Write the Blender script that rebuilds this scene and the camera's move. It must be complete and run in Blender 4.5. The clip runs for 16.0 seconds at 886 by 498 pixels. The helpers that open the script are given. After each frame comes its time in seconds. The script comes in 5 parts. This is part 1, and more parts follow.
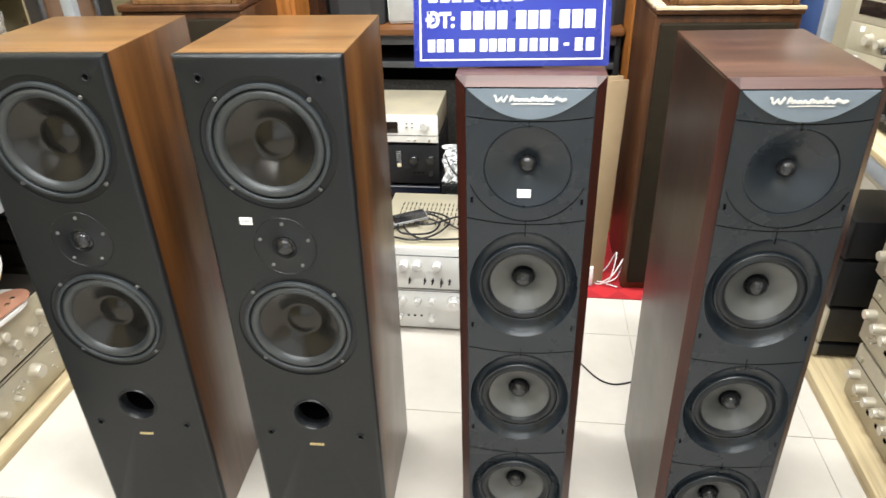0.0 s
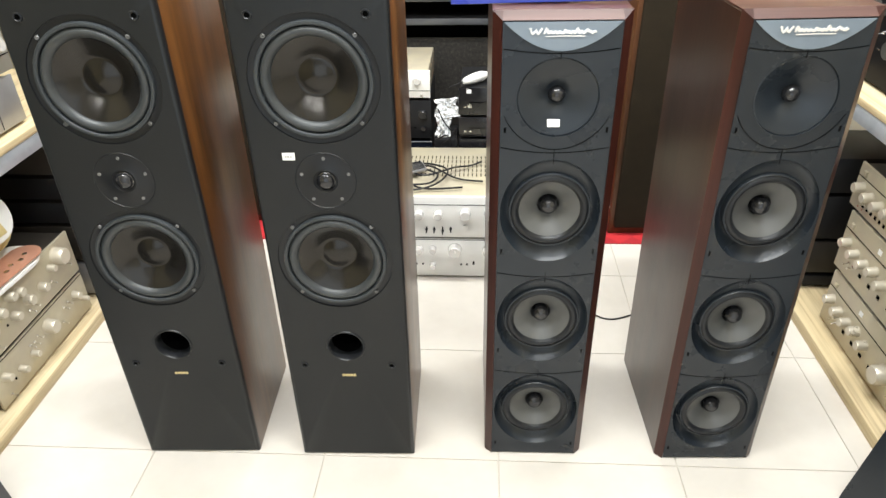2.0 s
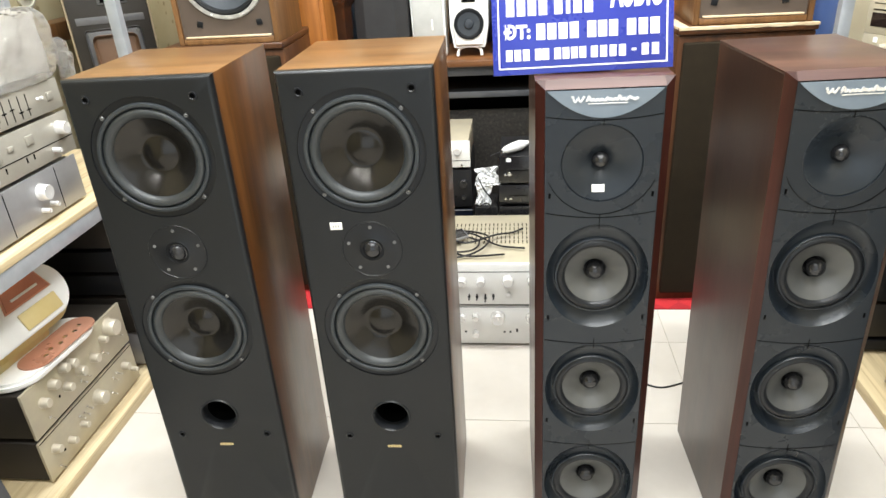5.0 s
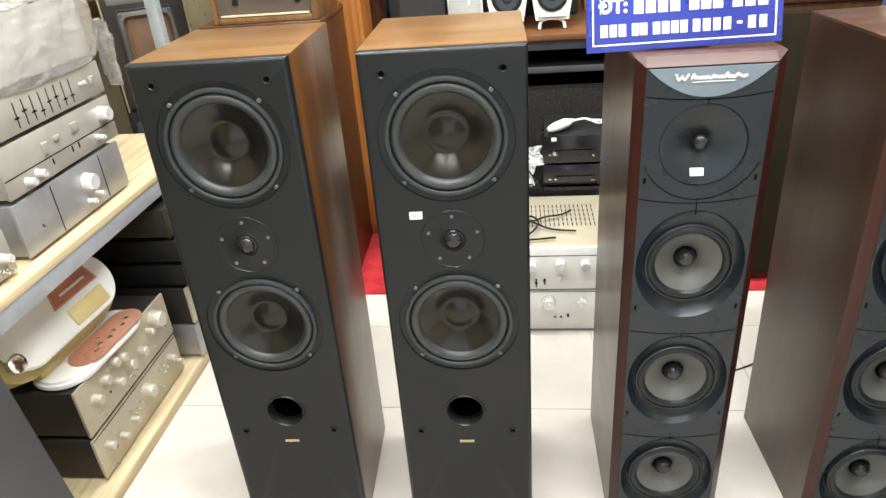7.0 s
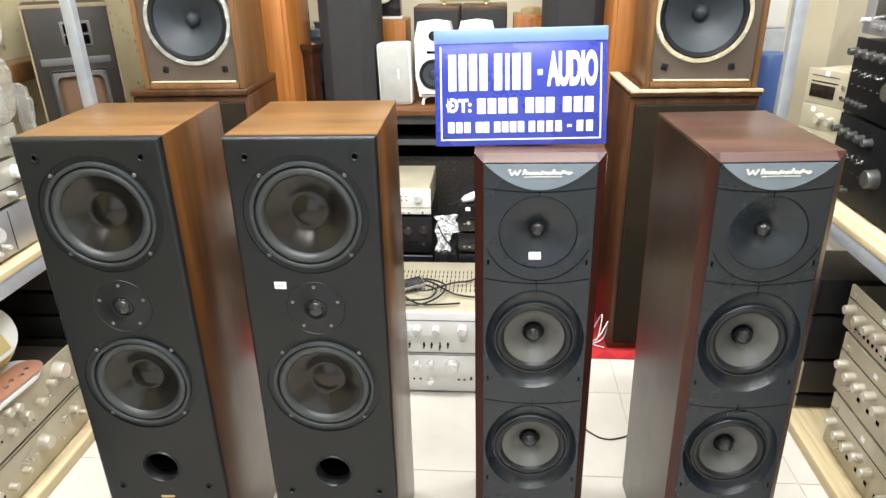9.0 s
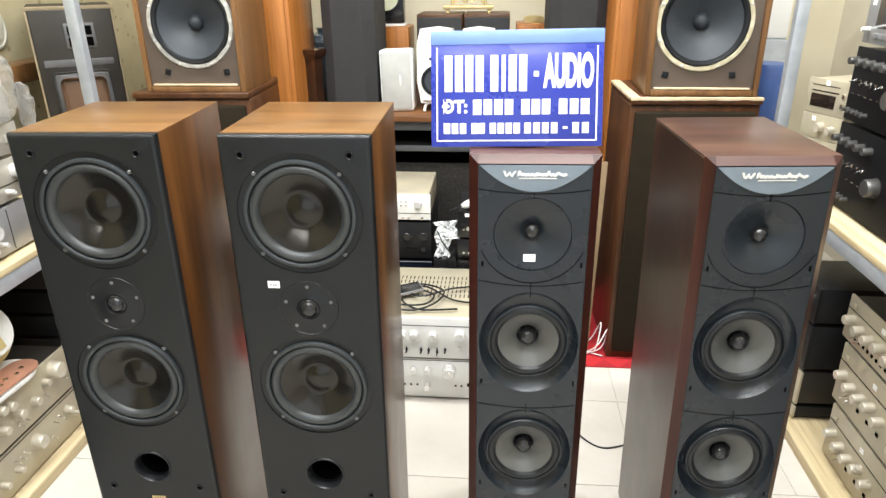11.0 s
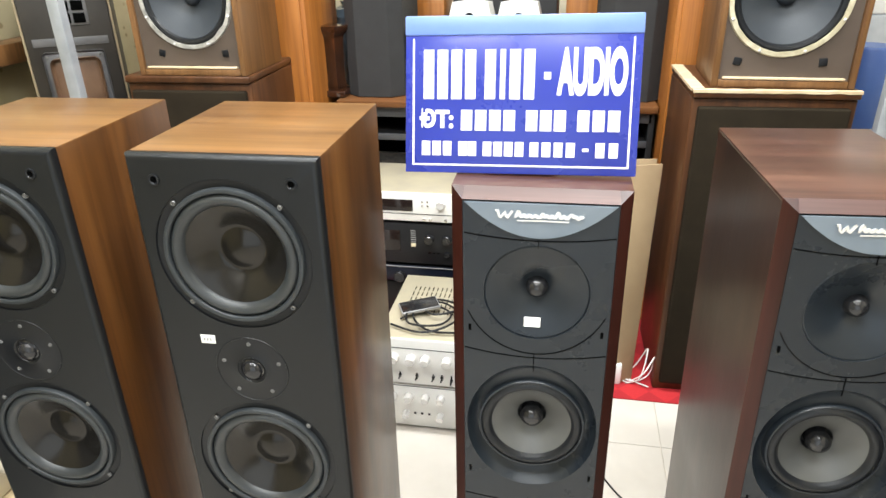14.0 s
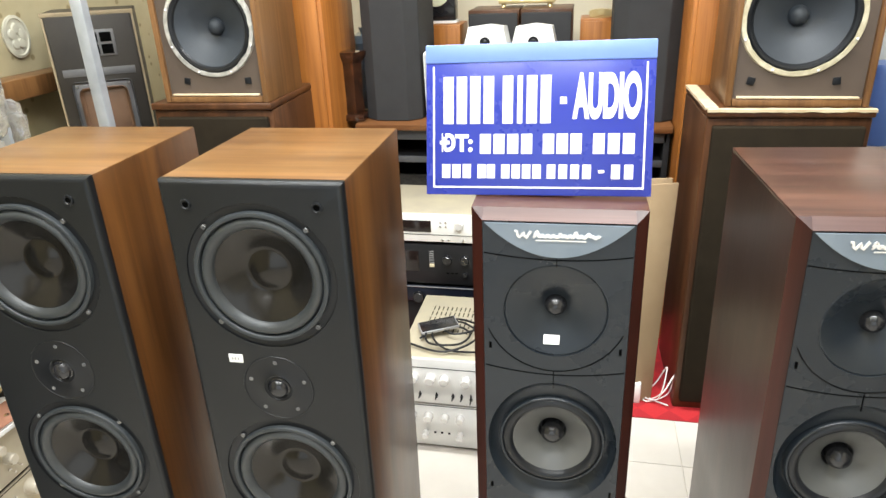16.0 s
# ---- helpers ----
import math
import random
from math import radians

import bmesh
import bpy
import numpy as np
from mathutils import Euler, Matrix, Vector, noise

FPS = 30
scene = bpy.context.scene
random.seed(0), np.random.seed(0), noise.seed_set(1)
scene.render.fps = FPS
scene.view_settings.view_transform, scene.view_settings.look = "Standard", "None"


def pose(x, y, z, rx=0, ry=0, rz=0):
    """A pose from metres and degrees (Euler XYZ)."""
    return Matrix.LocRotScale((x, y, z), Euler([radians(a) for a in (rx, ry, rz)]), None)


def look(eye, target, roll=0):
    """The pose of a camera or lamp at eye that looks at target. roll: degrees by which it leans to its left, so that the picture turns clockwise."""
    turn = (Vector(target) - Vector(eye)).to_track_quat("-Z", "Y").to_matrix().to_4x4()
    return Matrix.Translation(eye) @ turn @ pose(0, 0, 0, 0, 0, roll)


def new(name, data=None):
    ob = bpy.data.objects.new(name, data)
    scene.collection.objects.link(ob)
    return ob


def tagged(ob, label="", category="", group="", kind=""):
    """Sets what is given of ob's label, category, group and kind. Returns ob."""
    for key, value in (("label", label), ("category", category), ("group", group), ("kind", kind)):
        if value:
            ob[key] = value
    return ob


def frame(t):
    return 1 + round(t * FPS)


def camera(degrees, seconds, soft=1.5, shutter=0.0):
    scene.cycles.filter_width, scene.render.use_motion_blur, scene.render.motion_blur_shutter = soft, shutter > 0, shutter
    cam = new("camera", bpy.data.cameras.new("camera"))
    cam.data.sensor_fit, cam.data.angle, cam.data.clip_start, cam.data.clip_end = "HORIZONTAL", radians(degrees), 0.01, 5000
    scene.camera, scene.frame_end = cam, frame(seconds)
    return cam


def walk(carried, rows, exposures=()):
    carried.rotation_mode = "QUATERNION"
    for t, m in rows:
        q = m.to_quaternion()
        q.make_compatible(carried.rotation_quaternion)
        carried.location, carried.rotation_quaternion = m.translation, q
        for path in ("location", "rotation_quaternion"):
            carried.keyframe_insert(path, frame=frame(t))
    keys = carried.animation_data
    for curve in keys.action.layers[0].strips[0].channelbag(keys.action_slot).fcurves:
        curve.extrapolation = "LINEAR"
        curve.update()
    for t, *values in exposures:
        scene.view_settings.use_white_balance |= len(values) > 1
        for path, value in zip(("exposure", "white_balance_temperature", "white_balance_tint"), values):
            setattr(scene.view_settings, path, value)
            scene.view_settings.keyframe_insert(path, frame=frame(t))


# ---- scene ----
cam = camera(66.9, 16.0, shutter=0.4)
PATH = [
    (0, (0.028, 0.023, 1.216), (-0.211, 1.741, 0.222), -1.6),
    (0.5, (-0.009, -0.004, 1.221), (-0.295, 1.691, 0.2), -1.7),
    (1, (-0.081, -0.034, 1.211), (-0.274, 1.671, 0.183), -1.9),
    (1.5, (-0.12, -0.048, 1.199), (-0.239, 1.637, 0.128), -4.9),
    (2, (-0.094, -0.091, 1.191), (-0.201, 1.6, 0.128), -1.1),
    (2.5, (-0.12, -0.147, 1.179), (-0.217, 1.578, 0.171), -1.0),
    (3, (-0.077, -0.172, 1.176), (-0.254, 1.566, 0.202), -1.0),
    (3.5, (-0.093, -0.143, 1.169), (-0.27, 1.591, 0.189), -0.4),
    (4, (-0.106, -0.123, 1.171), (-0.286, 1.674, 0.312), -2.3),
    (4.2, (-0.104, -0.112, 1.192), (-0.289, 1.679, 0.322), -3.0),
    (6.3, (-0.169, -0.055, 1.181), (-0.417, 1.717, 0.287), -3.2),
    (6.5, (-0.217, -0.039, 1.194), (-0.462, 1.716, 0.268), -3.3),
    (7, (-0.249, -0.043, 1.189), (-0.476, 1.707, 0.248), -4.5),
    (7.5, (-0.217, -0.055, 1.194), (-0.295, 1.703, 0.245), -2.2),
    (8, (-0.133, -0.08, 1.201), (-0.197, 1.704, 0.299), -3.5),
    (8.5, (-0.074, -0.089, 1.242), (-0.192, 1.72, 0.399), -1.7),
    (8.7, (-0.053, -0.091, 1.252), (-0.197, 1.727, 0.433), -1.5),
    (11, (-0.028, -0.093, 1.234), (-0.192, 1.743, 0.46), -0.6),
    (11.5, (-0.029, -0.064, 1.234), (-0.212, 1.76, 0.434), -1.9),
    (12, (-0.051, 0.048, 1.236), (-0.219, 1.882, 0.457), -2.2),
    (12.5, (-0.084, 0.162, 1.22), (-0.239, 1.981, 0.402), -0.8),
    (13, (-0.079, 0.216, 1.214), (-0.186, 2.032, 0.382), 0.2),
    (13.5, (-0.03, 0.22, 1.219), (-0.281, 2.011, 0.363), -1.6),
    (14, (0.053, 0.218, 1.228), (-0.288, 1.996, 0.376), -1.2),
    (14.5, (0.072, 0.212, 1.232), (-0.36, 1.973, 0.388), -3.5),
    (15, (0.058, 0.208, 1.235), (-0.386, 1.978, 0.417), -3.9),
    (15.5, (0.055, 0.202, 1.236), (-0.353, 1.986, 0.427), -2.8),
    (16, (0.052, 0.195, 1.238), (-0.34, 1.988, 0.443), -2.3),
]
walk(cam, [(t, look(eye, target, roll)) for t, eye, target, roll in PATH], [(0, 0.0)])

# ---- world and lamps ----
world = bpy.data.worlds.new("world")
scene.world = world
world.use_nodes = True
world.node_tree.nodes["Background"].inputs[0].default_value = (0.9, 0.95, 1.0, 1)
world.node_tree.nodes["Background"].inputs[1].default_value = 0.1

CEIL = 2.75
LAMPS = [(-0.75, 0.42, 37), (0.35, 0.42, 37), (-0.75, 1.55, 36), (0.35, 1.55, 36), (-0.75, -0.85, 17), (0.35, -0.85, 17)]
for lx, ly, watts in LAMPS:
    lamp = bpy.data.lights.new("tube_light", "AREA")
    lamp.shape, lamp.size, lamp.size_y, lamp.energy, lamp.color = "RECTANGLE", 0.9, 0.12, watts * 1.21, (0.95, 0.98, 0.985)
    ob = new("tube_light", lamp)
    ob.matrix_world = pose(lx, ly, CEIL - 0.075)

# daylight through the shop front behind the camera
lamp = bpy.data.lights.new("shop_front_daylight", "AREA")
lamp.shape, lamp.size, lamp.size_y, lamp.energy, lamp.color = "RECTANGLE", 2.3, 2.1, 30, (0.86, 0.94, 1.0)
new("shop_front_daylight", lamp).matrix_world = pose(-0.075, -2.52, 1.12, 90)


# ---- materials ----
def material(name):
    m = bpy.data.materials.new(name)
    m.use_nodes = True
    return m, m.node_tree.nodes, m.node_tree.links, m.node_tree.nodes["Principled BSDF"]


def coords(nodes, links, scale, spread=7.0, kind="Object"):
    """Object coordinates, scaled, and moved by the object's own random number."""
    co, info = nodes.new("ShaderNodeTexCoord"), nodes.new("ShaderNodeObjectInfo")
    mul = nodes.new("ShaderNodeMath")
    mul.operation = "MULTIPLY"
    mul.inputs[1].default_value = spread
    links.new(info.outputs["Random"], mul.inputs[0])
    mp = nodes.new("ShaderNodeMapping")
    mp.inputs["Scale"].default_value = scale
    links.new(co.outputs[kind], mp.inputs["Vector"])
    links.new(mul.outputs[0], mp.inputs["Location"])
    return mp.outputs[0]


def noise_tex(nodes, links, vec, scale, detail=4, rough=0.55, distort=0.0):
    n = nodes.new("ShaderNodeTexNoise")
    n.inputs["Scale"].default_value, n.inputs["Detail"].default_value = scale, detail
    n.inputs["Roughness"].default_value, n.inputs["Distortion"].default_value = rough, distort
    links.new(vec, n.inputs["Vector"])
    return n.outputs["Fac"]


def ramp(nodes, links, fac, stops):
    r = nodes.new("ShaderNodeValToRGB")
    while len(r.color_ramp.elements) < len(stops):
        r.color_ramp.elements.new(0.5)
    for e, (p, c) in zip(r.color_ramp.elements, stops):
        e.position, e.color = p, (*c, 1)
    links.new(fac, r.inputs[0])
    return r.outputs[0]


def mix(nodes, links, fac, a, b, how="MIX"):
    m = nodes.new("ShaderNodeMix")
    m.data_type, m.blend_type = "RGBA", how
    if isinstance(fac, float):
        m.inputs["Factor"].default_value = fac
    else:
        links.new(fac, m.inputs["Factor"])
    links.new(a, m.inputs["A"])
    links.new(b, m.inputs["B"])
    return m.outputs["Result"]


def bump(nodes, links, bsdf, height, strength, distance):
    b = nodes.new("ShaderNodeBump")
    b.inputs["Strength"].default_value, b.inputs["Distance"].default_value = strength, distance
    links.new(height, b.inputs["Height"])
    links.new(b.outputs[0], bsdf.inputs["Normal"])


def wood(name, dark, mid, light, axis="z", rough=0.35, coat=0.2, fine=1.0, spec=0.4):
    """Veneer with grain along one axis: broad figure, fine pores."""
    m, n, l, p = material(name)
    along, across = 1.1, 10.0
    sc = {"x": (along, across, across), "y": (across, along, across), "z": (across, across, along)}[axis]
    v = coords(n, l, sc)
    broad = noise_tex(n, l, v, 0.9, 5, 0.6, 0.9)
    c1 = ramp(n, l, broad, [(0.28, dark), (0.5, mid), (0.74, light)])
    sc2 = tuple(s * 9 * fine if s > 2 else s * 2.5 for s in sc)
    v2 = coords(n, l, sc2)
    pores = noise_tex(n, l, v2, 1.0, 3, 0.6)
    c2 = ramp(n, l, pores, [(0.36, (0.5, 0.42, 0.38)), (0.52, (1, 1, 1))])
    v4 = coords(n, l, tuple(s * 4.2 if s > 2 else s * 0.9 for s in sc), 11.0)
    streak = ramp(n, l, noise_tex(n, l, v4, 1.0, 4, 0.65, 0.35), [(0.34, (0.42, 0.36, 0.32)), (0.50, (0.92, 0.90, 0.88)), (0.68, (1.22, 1.20, 1.16))])
    figured = mix(n, l, 0.34, c1, streak, "MULTIPLY")
    l.new(mix(n, l, 0.44, figured, c2, "MULTIPLY"), p.inputs["Base Color"])
    v3 = coords(n, l, (6, 6, 6))
    wear = noise_tex(n, l, v3, 1.0, 5)
    r = n.new("ShaderNodeMapRange")
    r.inputs["To Min"].default_value, r.inputs["To Max"].default_value = rough - 0.08, rough + 0.12
    l.new(wear, r.inputs["Value"])
    l.new(r.outputs[0], p.inputs["Roughness"])
    p.inputs["Specular IOR Level"].default_value = spec
    p.inputs["Coat Weight"].default_value, p.inputs["Coat Roughness"].default_value = coat, 0.27
    bump(n, l, p, pores, 0.12, 0.001)
    return m


def plain(name, a, b, scale=8.0, rough=0.5, metal=0.0, grain=0.15, fine=300.0, coat=0.0, spread=0.1, spec=0.5, dust=0.0):
    """Paint, plastic or metal: two tones, uneven gloss and a fine relief."""
    m, n, l, p = material(name)
    v = coords(n, l, (1, 1, 1))
    big = noise_tex(n, l, v, scale, 6, 0.6)
    small = noise_tex(n, l, v, fine, 2, 0.5)
    tone = ramp(n, l, big, [(0.3, a), (0.7, b)])
    if dust:
        specks = ramp(n, l, noise_tex(n, l, v, 95, 5, 0.7), [(0.60, (0, 0, 0)), (0.78, (dust, dust, dust * 0.95))])
        tone = mix(n, l, 1.0, tone, specks, "ADD")
    l.new(tone, p.inputs["Base Color"])
    r = n.new("ShaderNodeMapRange")
    r.inputs["To Min"].default_value, r.inputs["To Max"].default_value = max(rough - spread, 0.03), rough + spread
    l.new(big, r.inputs["Value"])
    l.new(r.outputs[0], p.inputs["Roughness"])
    p.inputs["Metallic"].default_value = metal
    p.inputs["Specular IOR Level"].default_value = spec
    p.inputs["Coat Weight"].default_value = coat
    if grain:
        bump(n, l, p, small, grain, 0.0006)
    return m


# one walnut: sides coloured down for shade, top coloured up for overhead light
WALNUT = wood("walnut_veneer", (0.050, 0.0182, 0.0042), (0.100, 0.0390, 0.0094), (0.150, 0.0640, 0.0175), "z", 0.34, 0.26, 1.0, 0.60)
WALNUT_LIT_TOP = wood("walnut_lit_top", (0.088, 0.0385, 0.0112), (0.148, 0.0700, 0.0215), (0.198, 0.0990, 0.0330), "x", 0.30, 0.15, 1.0, 0.45)
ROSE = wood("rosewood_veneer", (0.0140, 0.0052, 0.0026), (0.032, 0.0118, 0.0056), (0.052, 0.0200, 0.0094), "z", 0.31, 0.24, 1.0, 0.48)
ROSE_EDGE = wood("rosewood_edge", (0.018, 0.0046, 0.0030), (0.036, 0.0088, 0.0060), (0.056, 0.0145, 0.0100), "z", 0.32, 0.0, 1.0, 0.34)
# same rosewood, paled on top and bevel: ceiling sheen put into the colour
ROSE_LIT_TOP = wood("rosewood_lit_top", (0.029, 0.0115, 0.0080), (0.060, 0.0245, 0.0165), (0.098, 0.0440, 0.0300), "x", 0.30, 0.15, 1.0, 0.5)
ROSE_LIT_BEVEL = wood("rosewood_lit_bevel", (0.038, 0.016, 0.013), (0.062, 0.027, 0.022), (0.090, 0.042, 0.034), "x", 0.42, 0.03, 1.0, 0.42)
TEAK = wood("teak_veneer", (0.11, 0.052, 0.018), (0.19, 0.092, 0.033), (0.26, 0.135, 0.055), "z", 0.4)
TEAK_ORANGE = wood("orange_teak", (0.33, 0.115, 0.021), (0.40, 0.15, 0.030), (0.46, 0.185, 0.042), "z", 0.38)
BROWN = wood("dark_brown_veneer", (0.042, 0.016, 0.006), (0.078, 0.031, 0.012), (0.118, 0.048, 0.019), "z", 0.38, 0.05, 1.0, 0.32)
PLANK = wood("raw_plywood", (0.54, 0.43, 0.25), (0.60, 0.49, 0.30), (0.65, 0.545, 0.36), "y", 0.6, 0.0)
BAFFLE = plain("black_baffle", (0.0078, 0.0088, 0.0098), (0.0110, 0.0122, 0.0134), 3, 0.34, 0, 0.25, 700, spec=0.26, dust=0.004)
BAFFLE_BLUE = plain("charcoal_baffle", (0.0100, 0.0134, 0.0178), (0.0142, 0.0184, 0.0236), 5, 0.28, 0, 0.2, 900, spec=0.36, dust=0.004)
RUBBER = plain("rubber_rim", (0.022, 0.026, 0.029), (0.032, 0.037, 0.041), 14, 0.46, 0, 0.15, 500, spec=0.4)
SURROUND = plain("rubber_surround", (0.021, 0.024, 0.026), (0.031, 0.035, 0.037), 14, 0.42, 0, 0.1, 500)
FLANGE = plain("driver_flange", (0.0085, 0.0095, 0.011), (0.012, 0.013, 0.015), 10, 0.32, 0.0, 0.1, 500, spec=0.27)
CONE = plain("glossy_cone", (0.024, 0.0220, 0.0195), (0.030, 0.0275, 0.0245), 6, 0.21, 0.65, 0.05, 250, spread=0.03)
CONE_GREY = plain("grey_cone", (0.066, 0.067, 0.065), (0.090, 0.091, 0.088), 10, 0.42, 0.1, 0.2, 500)
for cone_material, amount in ((CONE, 0.35), (CONE_GREY, 0.5)):
    tree = cone_material.node_tree
    tangent = tree.nodes.new("ShaderNodeTangent")
    tangent.direction_type, tangent.axis = "RADIAL", "Y"
    tree.links.new(tangent.outputs[0], tree.nodes["Principled BSDF"].inputs["Tangent"])
    tree.nodes["Principled BSDF"].inputs["Anisotropic"].default_value = amount
    tree.nodes["Principled BSDF"].inputs["Anisotropic Rotation"].default_value = 0.25
CONE_PAPER = plain("paper_cone", (0.020, 0.026, 0.034), (0.032, 0.039, 0.048), 10, 0.55, 0, 0.4, 220)
GLOSS_BLACK = plain("gloss_black", (0.010, 0.010, 0.011), (0.016, 0.016, 0.018), 12, 0.2, 0, 0.05)
BLACK = plain("black_metal", (0.010, 0.010, 0.011), (0.016, 0.016, 0.017), 9, 0.45, 0, 0.2, spec=0.25)
DARK = plain("dark_hollow", (0.0012, 0.0012, 0.0012), (0.0022, 0.0022, 0.0022), 9, 0.9, 0, 0.0, spec=0.02)
CLOTH = plain("grille_cloth", (0.018, 0.018, 0.019), (0.028, 0.028, 0.029), 20, 0.85, 0, 0.6, 900)
CLOTH_BROWN = plain("brown_grille_cloth", (0.016, 0.012, 0.0075), (0.023, 0.0175, 0.011), 20, 0.9, 0, 0.6, 900, spec=0.1)
LOGO_PLATE = plain("slate_plate", (0.15, 0.185, 0.225), (0.19, 0.23, 0.275), 12, 0.45, 0.2, 0.1)
SILVER = plain("brushed_silver", (0.76, 0.75, 0.72), (0.84, 0.83, 0.80), 12, 0.4, 0.08, 0.12, 400)
CHAMPAGNE = plain("champagne_panel", (0.41, 0.365, 0.285), (0.50, 0.45, 0.32), 12, 0.4, 0.25, 0.12, 400)
CHROME = plain("bright_knob", (0.75, 0.74, 0.72), (0.85, 0.84, 0.82), 12, 0.16, 1.0, 0.05)
SCREW = plain("dull_screw", (0.12, 0.12, 0.12), (0.2, 0.2, 0.2), 30, 0.4, 0.5, 0.0)
STEEL = plain("galvanised_post", (0.36, 0.39, 0.43), (0.50, 0.53, 0.57), 14, 0.42, 0.4, 0.2)
WHITE = plain("white_plastic", (0.76, 0.76, 0.74), (0.84, 0.84, 0.82), 8, 0.35, 0, 0.05)
PAPER = plain("paper_label", (0.8, 0.8, 0.78), (0.88, 0.88, 0.86), 20, 0.6, 0, 0.0)
GREY_PRINT = plain("grey_print", (0.3, 0.3, 0.3), (0.4, 0.4, 0.4), 20, 0.6)
BRIGHT = plain("bright_knob_cap", (0.78, 0.77, 0.75), (0.86, 0.85, 0.84), 12, 0.24, 0.45, 0.05)
GOLD = plain("gold_print", (0.55, 0.43, 0.2), (0.68, 0.55, 0.3), 20, 0.35, 0.6, 0.0)
BLUE = plain("blue_acrylic", (0.017, 0.028, 0.25), (0.024, 0.040, 0.31), 5, 0.27, 0, 0.0, coat=0.06, spread=0.04)
BLUE_LIGHT = plain("light_blue_strip", (0.13, 0.22, 0.56), (0.16, 0.26, 0.62), 5, 0.3)
WALL = plain("cream_wall", (0.66, 0.59, 0.43), (0.74, 0.68, 0.53), 3, 0.8, 0, 0.5, 60)
WALL_R = plain("off_white_wall", (0.62, 0.57, 0.46), (0.70, 0.65, 0.54), 3, 0.8, 0, 0.8, 45)
WALLPAPER, n, l, p = material("dotted_wallpaper")
v = coords(n, l, (1, 1, 1), 0.0)
vor = n.new("ShaderNodeTexVoronoi")
vor.inputs["Scale"].default_value, vor.inputs["Randomness"].default_value = 24, 0.55
l.new(v, vor.inputs["Vector"])
base = ramp(n, l, noise_tex(n, l, v, 4, 4), [(0.3, (0.32, 0.275, 0.160)), (0.7, (0.42, 0.365, 0.230))])
dots = ramp(n, l, vor.outputs["Distance"], [(0.20, (0.50, 0.44, 0.32)), (0.27, (1.0, 1.0, 1.0))])
l.new(mix(n, l, 0.8, base, dots, "MULTIPLY"), p.inputs["Base Color"])
p.inputs["Roughness"].default_value = 0.7
bump(n, l, p, noise_tex(n, l, v, 130, 3), 0.3, 0.002)
CEILING = plain("white_ceiling", (0.74, 0.73, 0.7), (0.8, 0.79, 0.76), 3, 0.85)
TILE = plain("cream_tile", (0.56, 0.52, 0.465), (0.64, 0.60, 0.545), 5, 0.2, 0, 0.05, 120, spread=0.06)
GROUT = plain("tile_grout", (0.50, 0.45, 0.38), (0.58, 0.53, 0.46), 20, 0.9)


# ---- mesh helpers ----
def rbox(sx, sy, sz, bev=0.0, at=(0, 0, 0), seg=2, bm=None):
    """A box with its base centre at `at` (x, y centred, z from the base), edges rounded."""
    own = bmesh.new()
    bmesh.ops.create_cube(own, size=1, matrix=Matrix.Translation((at[0], at[1], at[2] + sz / 2)) @ Matrix.Diagonal((sx, sy, sz, 1)))
    if bev:
        bmesh.ops.bevel(own, geom=own.edges[:], offset=bev, segments=seg, profile=0.5, affect="EDGES")
    if bm is None:
        return own
    return merge(bm, own)


def merge(bm, other):
    me = bpy.data.meshes.new("tmp")
    other.to_mesh(me)
    other.free()
    bm.from_mesh(me)
    bpy.data.meshes.remove(me)
    return bm


def rings(profile, n=40, close_start=False, close_end=False):
    """A skin over ellipses (cx, cz, rx, rz, y) that face along y; y may be a pair, from the top to the bottom."""
    bm, loops = bmesh.new(), []
    for cx, cz, rx, rz, y in profile:
        y0, y1 = y if isinstance(y, tuple) else (y, y)
        loops.append([bm.verts.new((cx + rx * math.cos(a), y0 + (y1 - y0) * (0.5 - 0.5 * math.sin(a)), cz + rz * math.sin(a))) for a in (2 * math.pi * k / n for k in range(n))])
    for a, b in zip(loops, loops[1:]):
        for k in range(n):
            bm.faces.new((a[k], a[(k + 1) % n], b[(k + 1) % n], b[k]))
    if close_start:
        bm.faces.new(loops[0][::-1])
    if close_end:
        bm.faces.new(loops[-1])
    bmesh.ops.recalc_face_normals(bm, faces=bm.faces[:])
    return bm


def lathe(profile, n=40, cx=0.0, cz=0.0, close_start=False, close_end=True):
    """Turned about the y axis: (radius, y) pairs."""
    return rings([(cx, cz, r, r, y) for r, y in profile], n, close_start, close_end)


def lathe_z(profile, n=24, at=(0, 0, 0), bm=None):
    """Turned about the z axis: (radius, z) pairs, both ends closed."""
    own, loops = bmesh.new(), []
    for r, z in profile:
        loops.append([own.verts.new((at[0] + r * math.cos(a), at[1] + r * math.sin(a), at[2] + z)) for a in (2 * math.pi * k / n for k in range(n))])
    for a, b in zip(loops, loops[1:]):
        for k in range(n):
            own.faces.new((a[k], a[(k + 1) % n], b[(k + 1) % n], b[k]))
    own.faces.new(loops[0][::-1])
    own.faces.new(loops[-1])
    bmesh.ops.recalc_face_normals(own, faces=own.faces[:])
    return own if bm is None else merge(bm, own)


def prism(points, y0, y1):
    """An outline in x, z pushed from y0 to y1."""
    bm = bmesh.new()
    a = [bm.verts.new((x, y0, z)) for x, z in points]
    b = [bm.verts.new((x, y1, z)) for x, z in points]
    bm.faces.new(a)
    bm.faces.new(b[::-1])
    for k in range(len(a)):
        j = (k + 1) % len(a)
        bm.faces.new((a[k], b[k], b[j], a[j]))
    bmesh.ops.recalc_face_normals(bm, faces=bm.faces[:])
    return bm


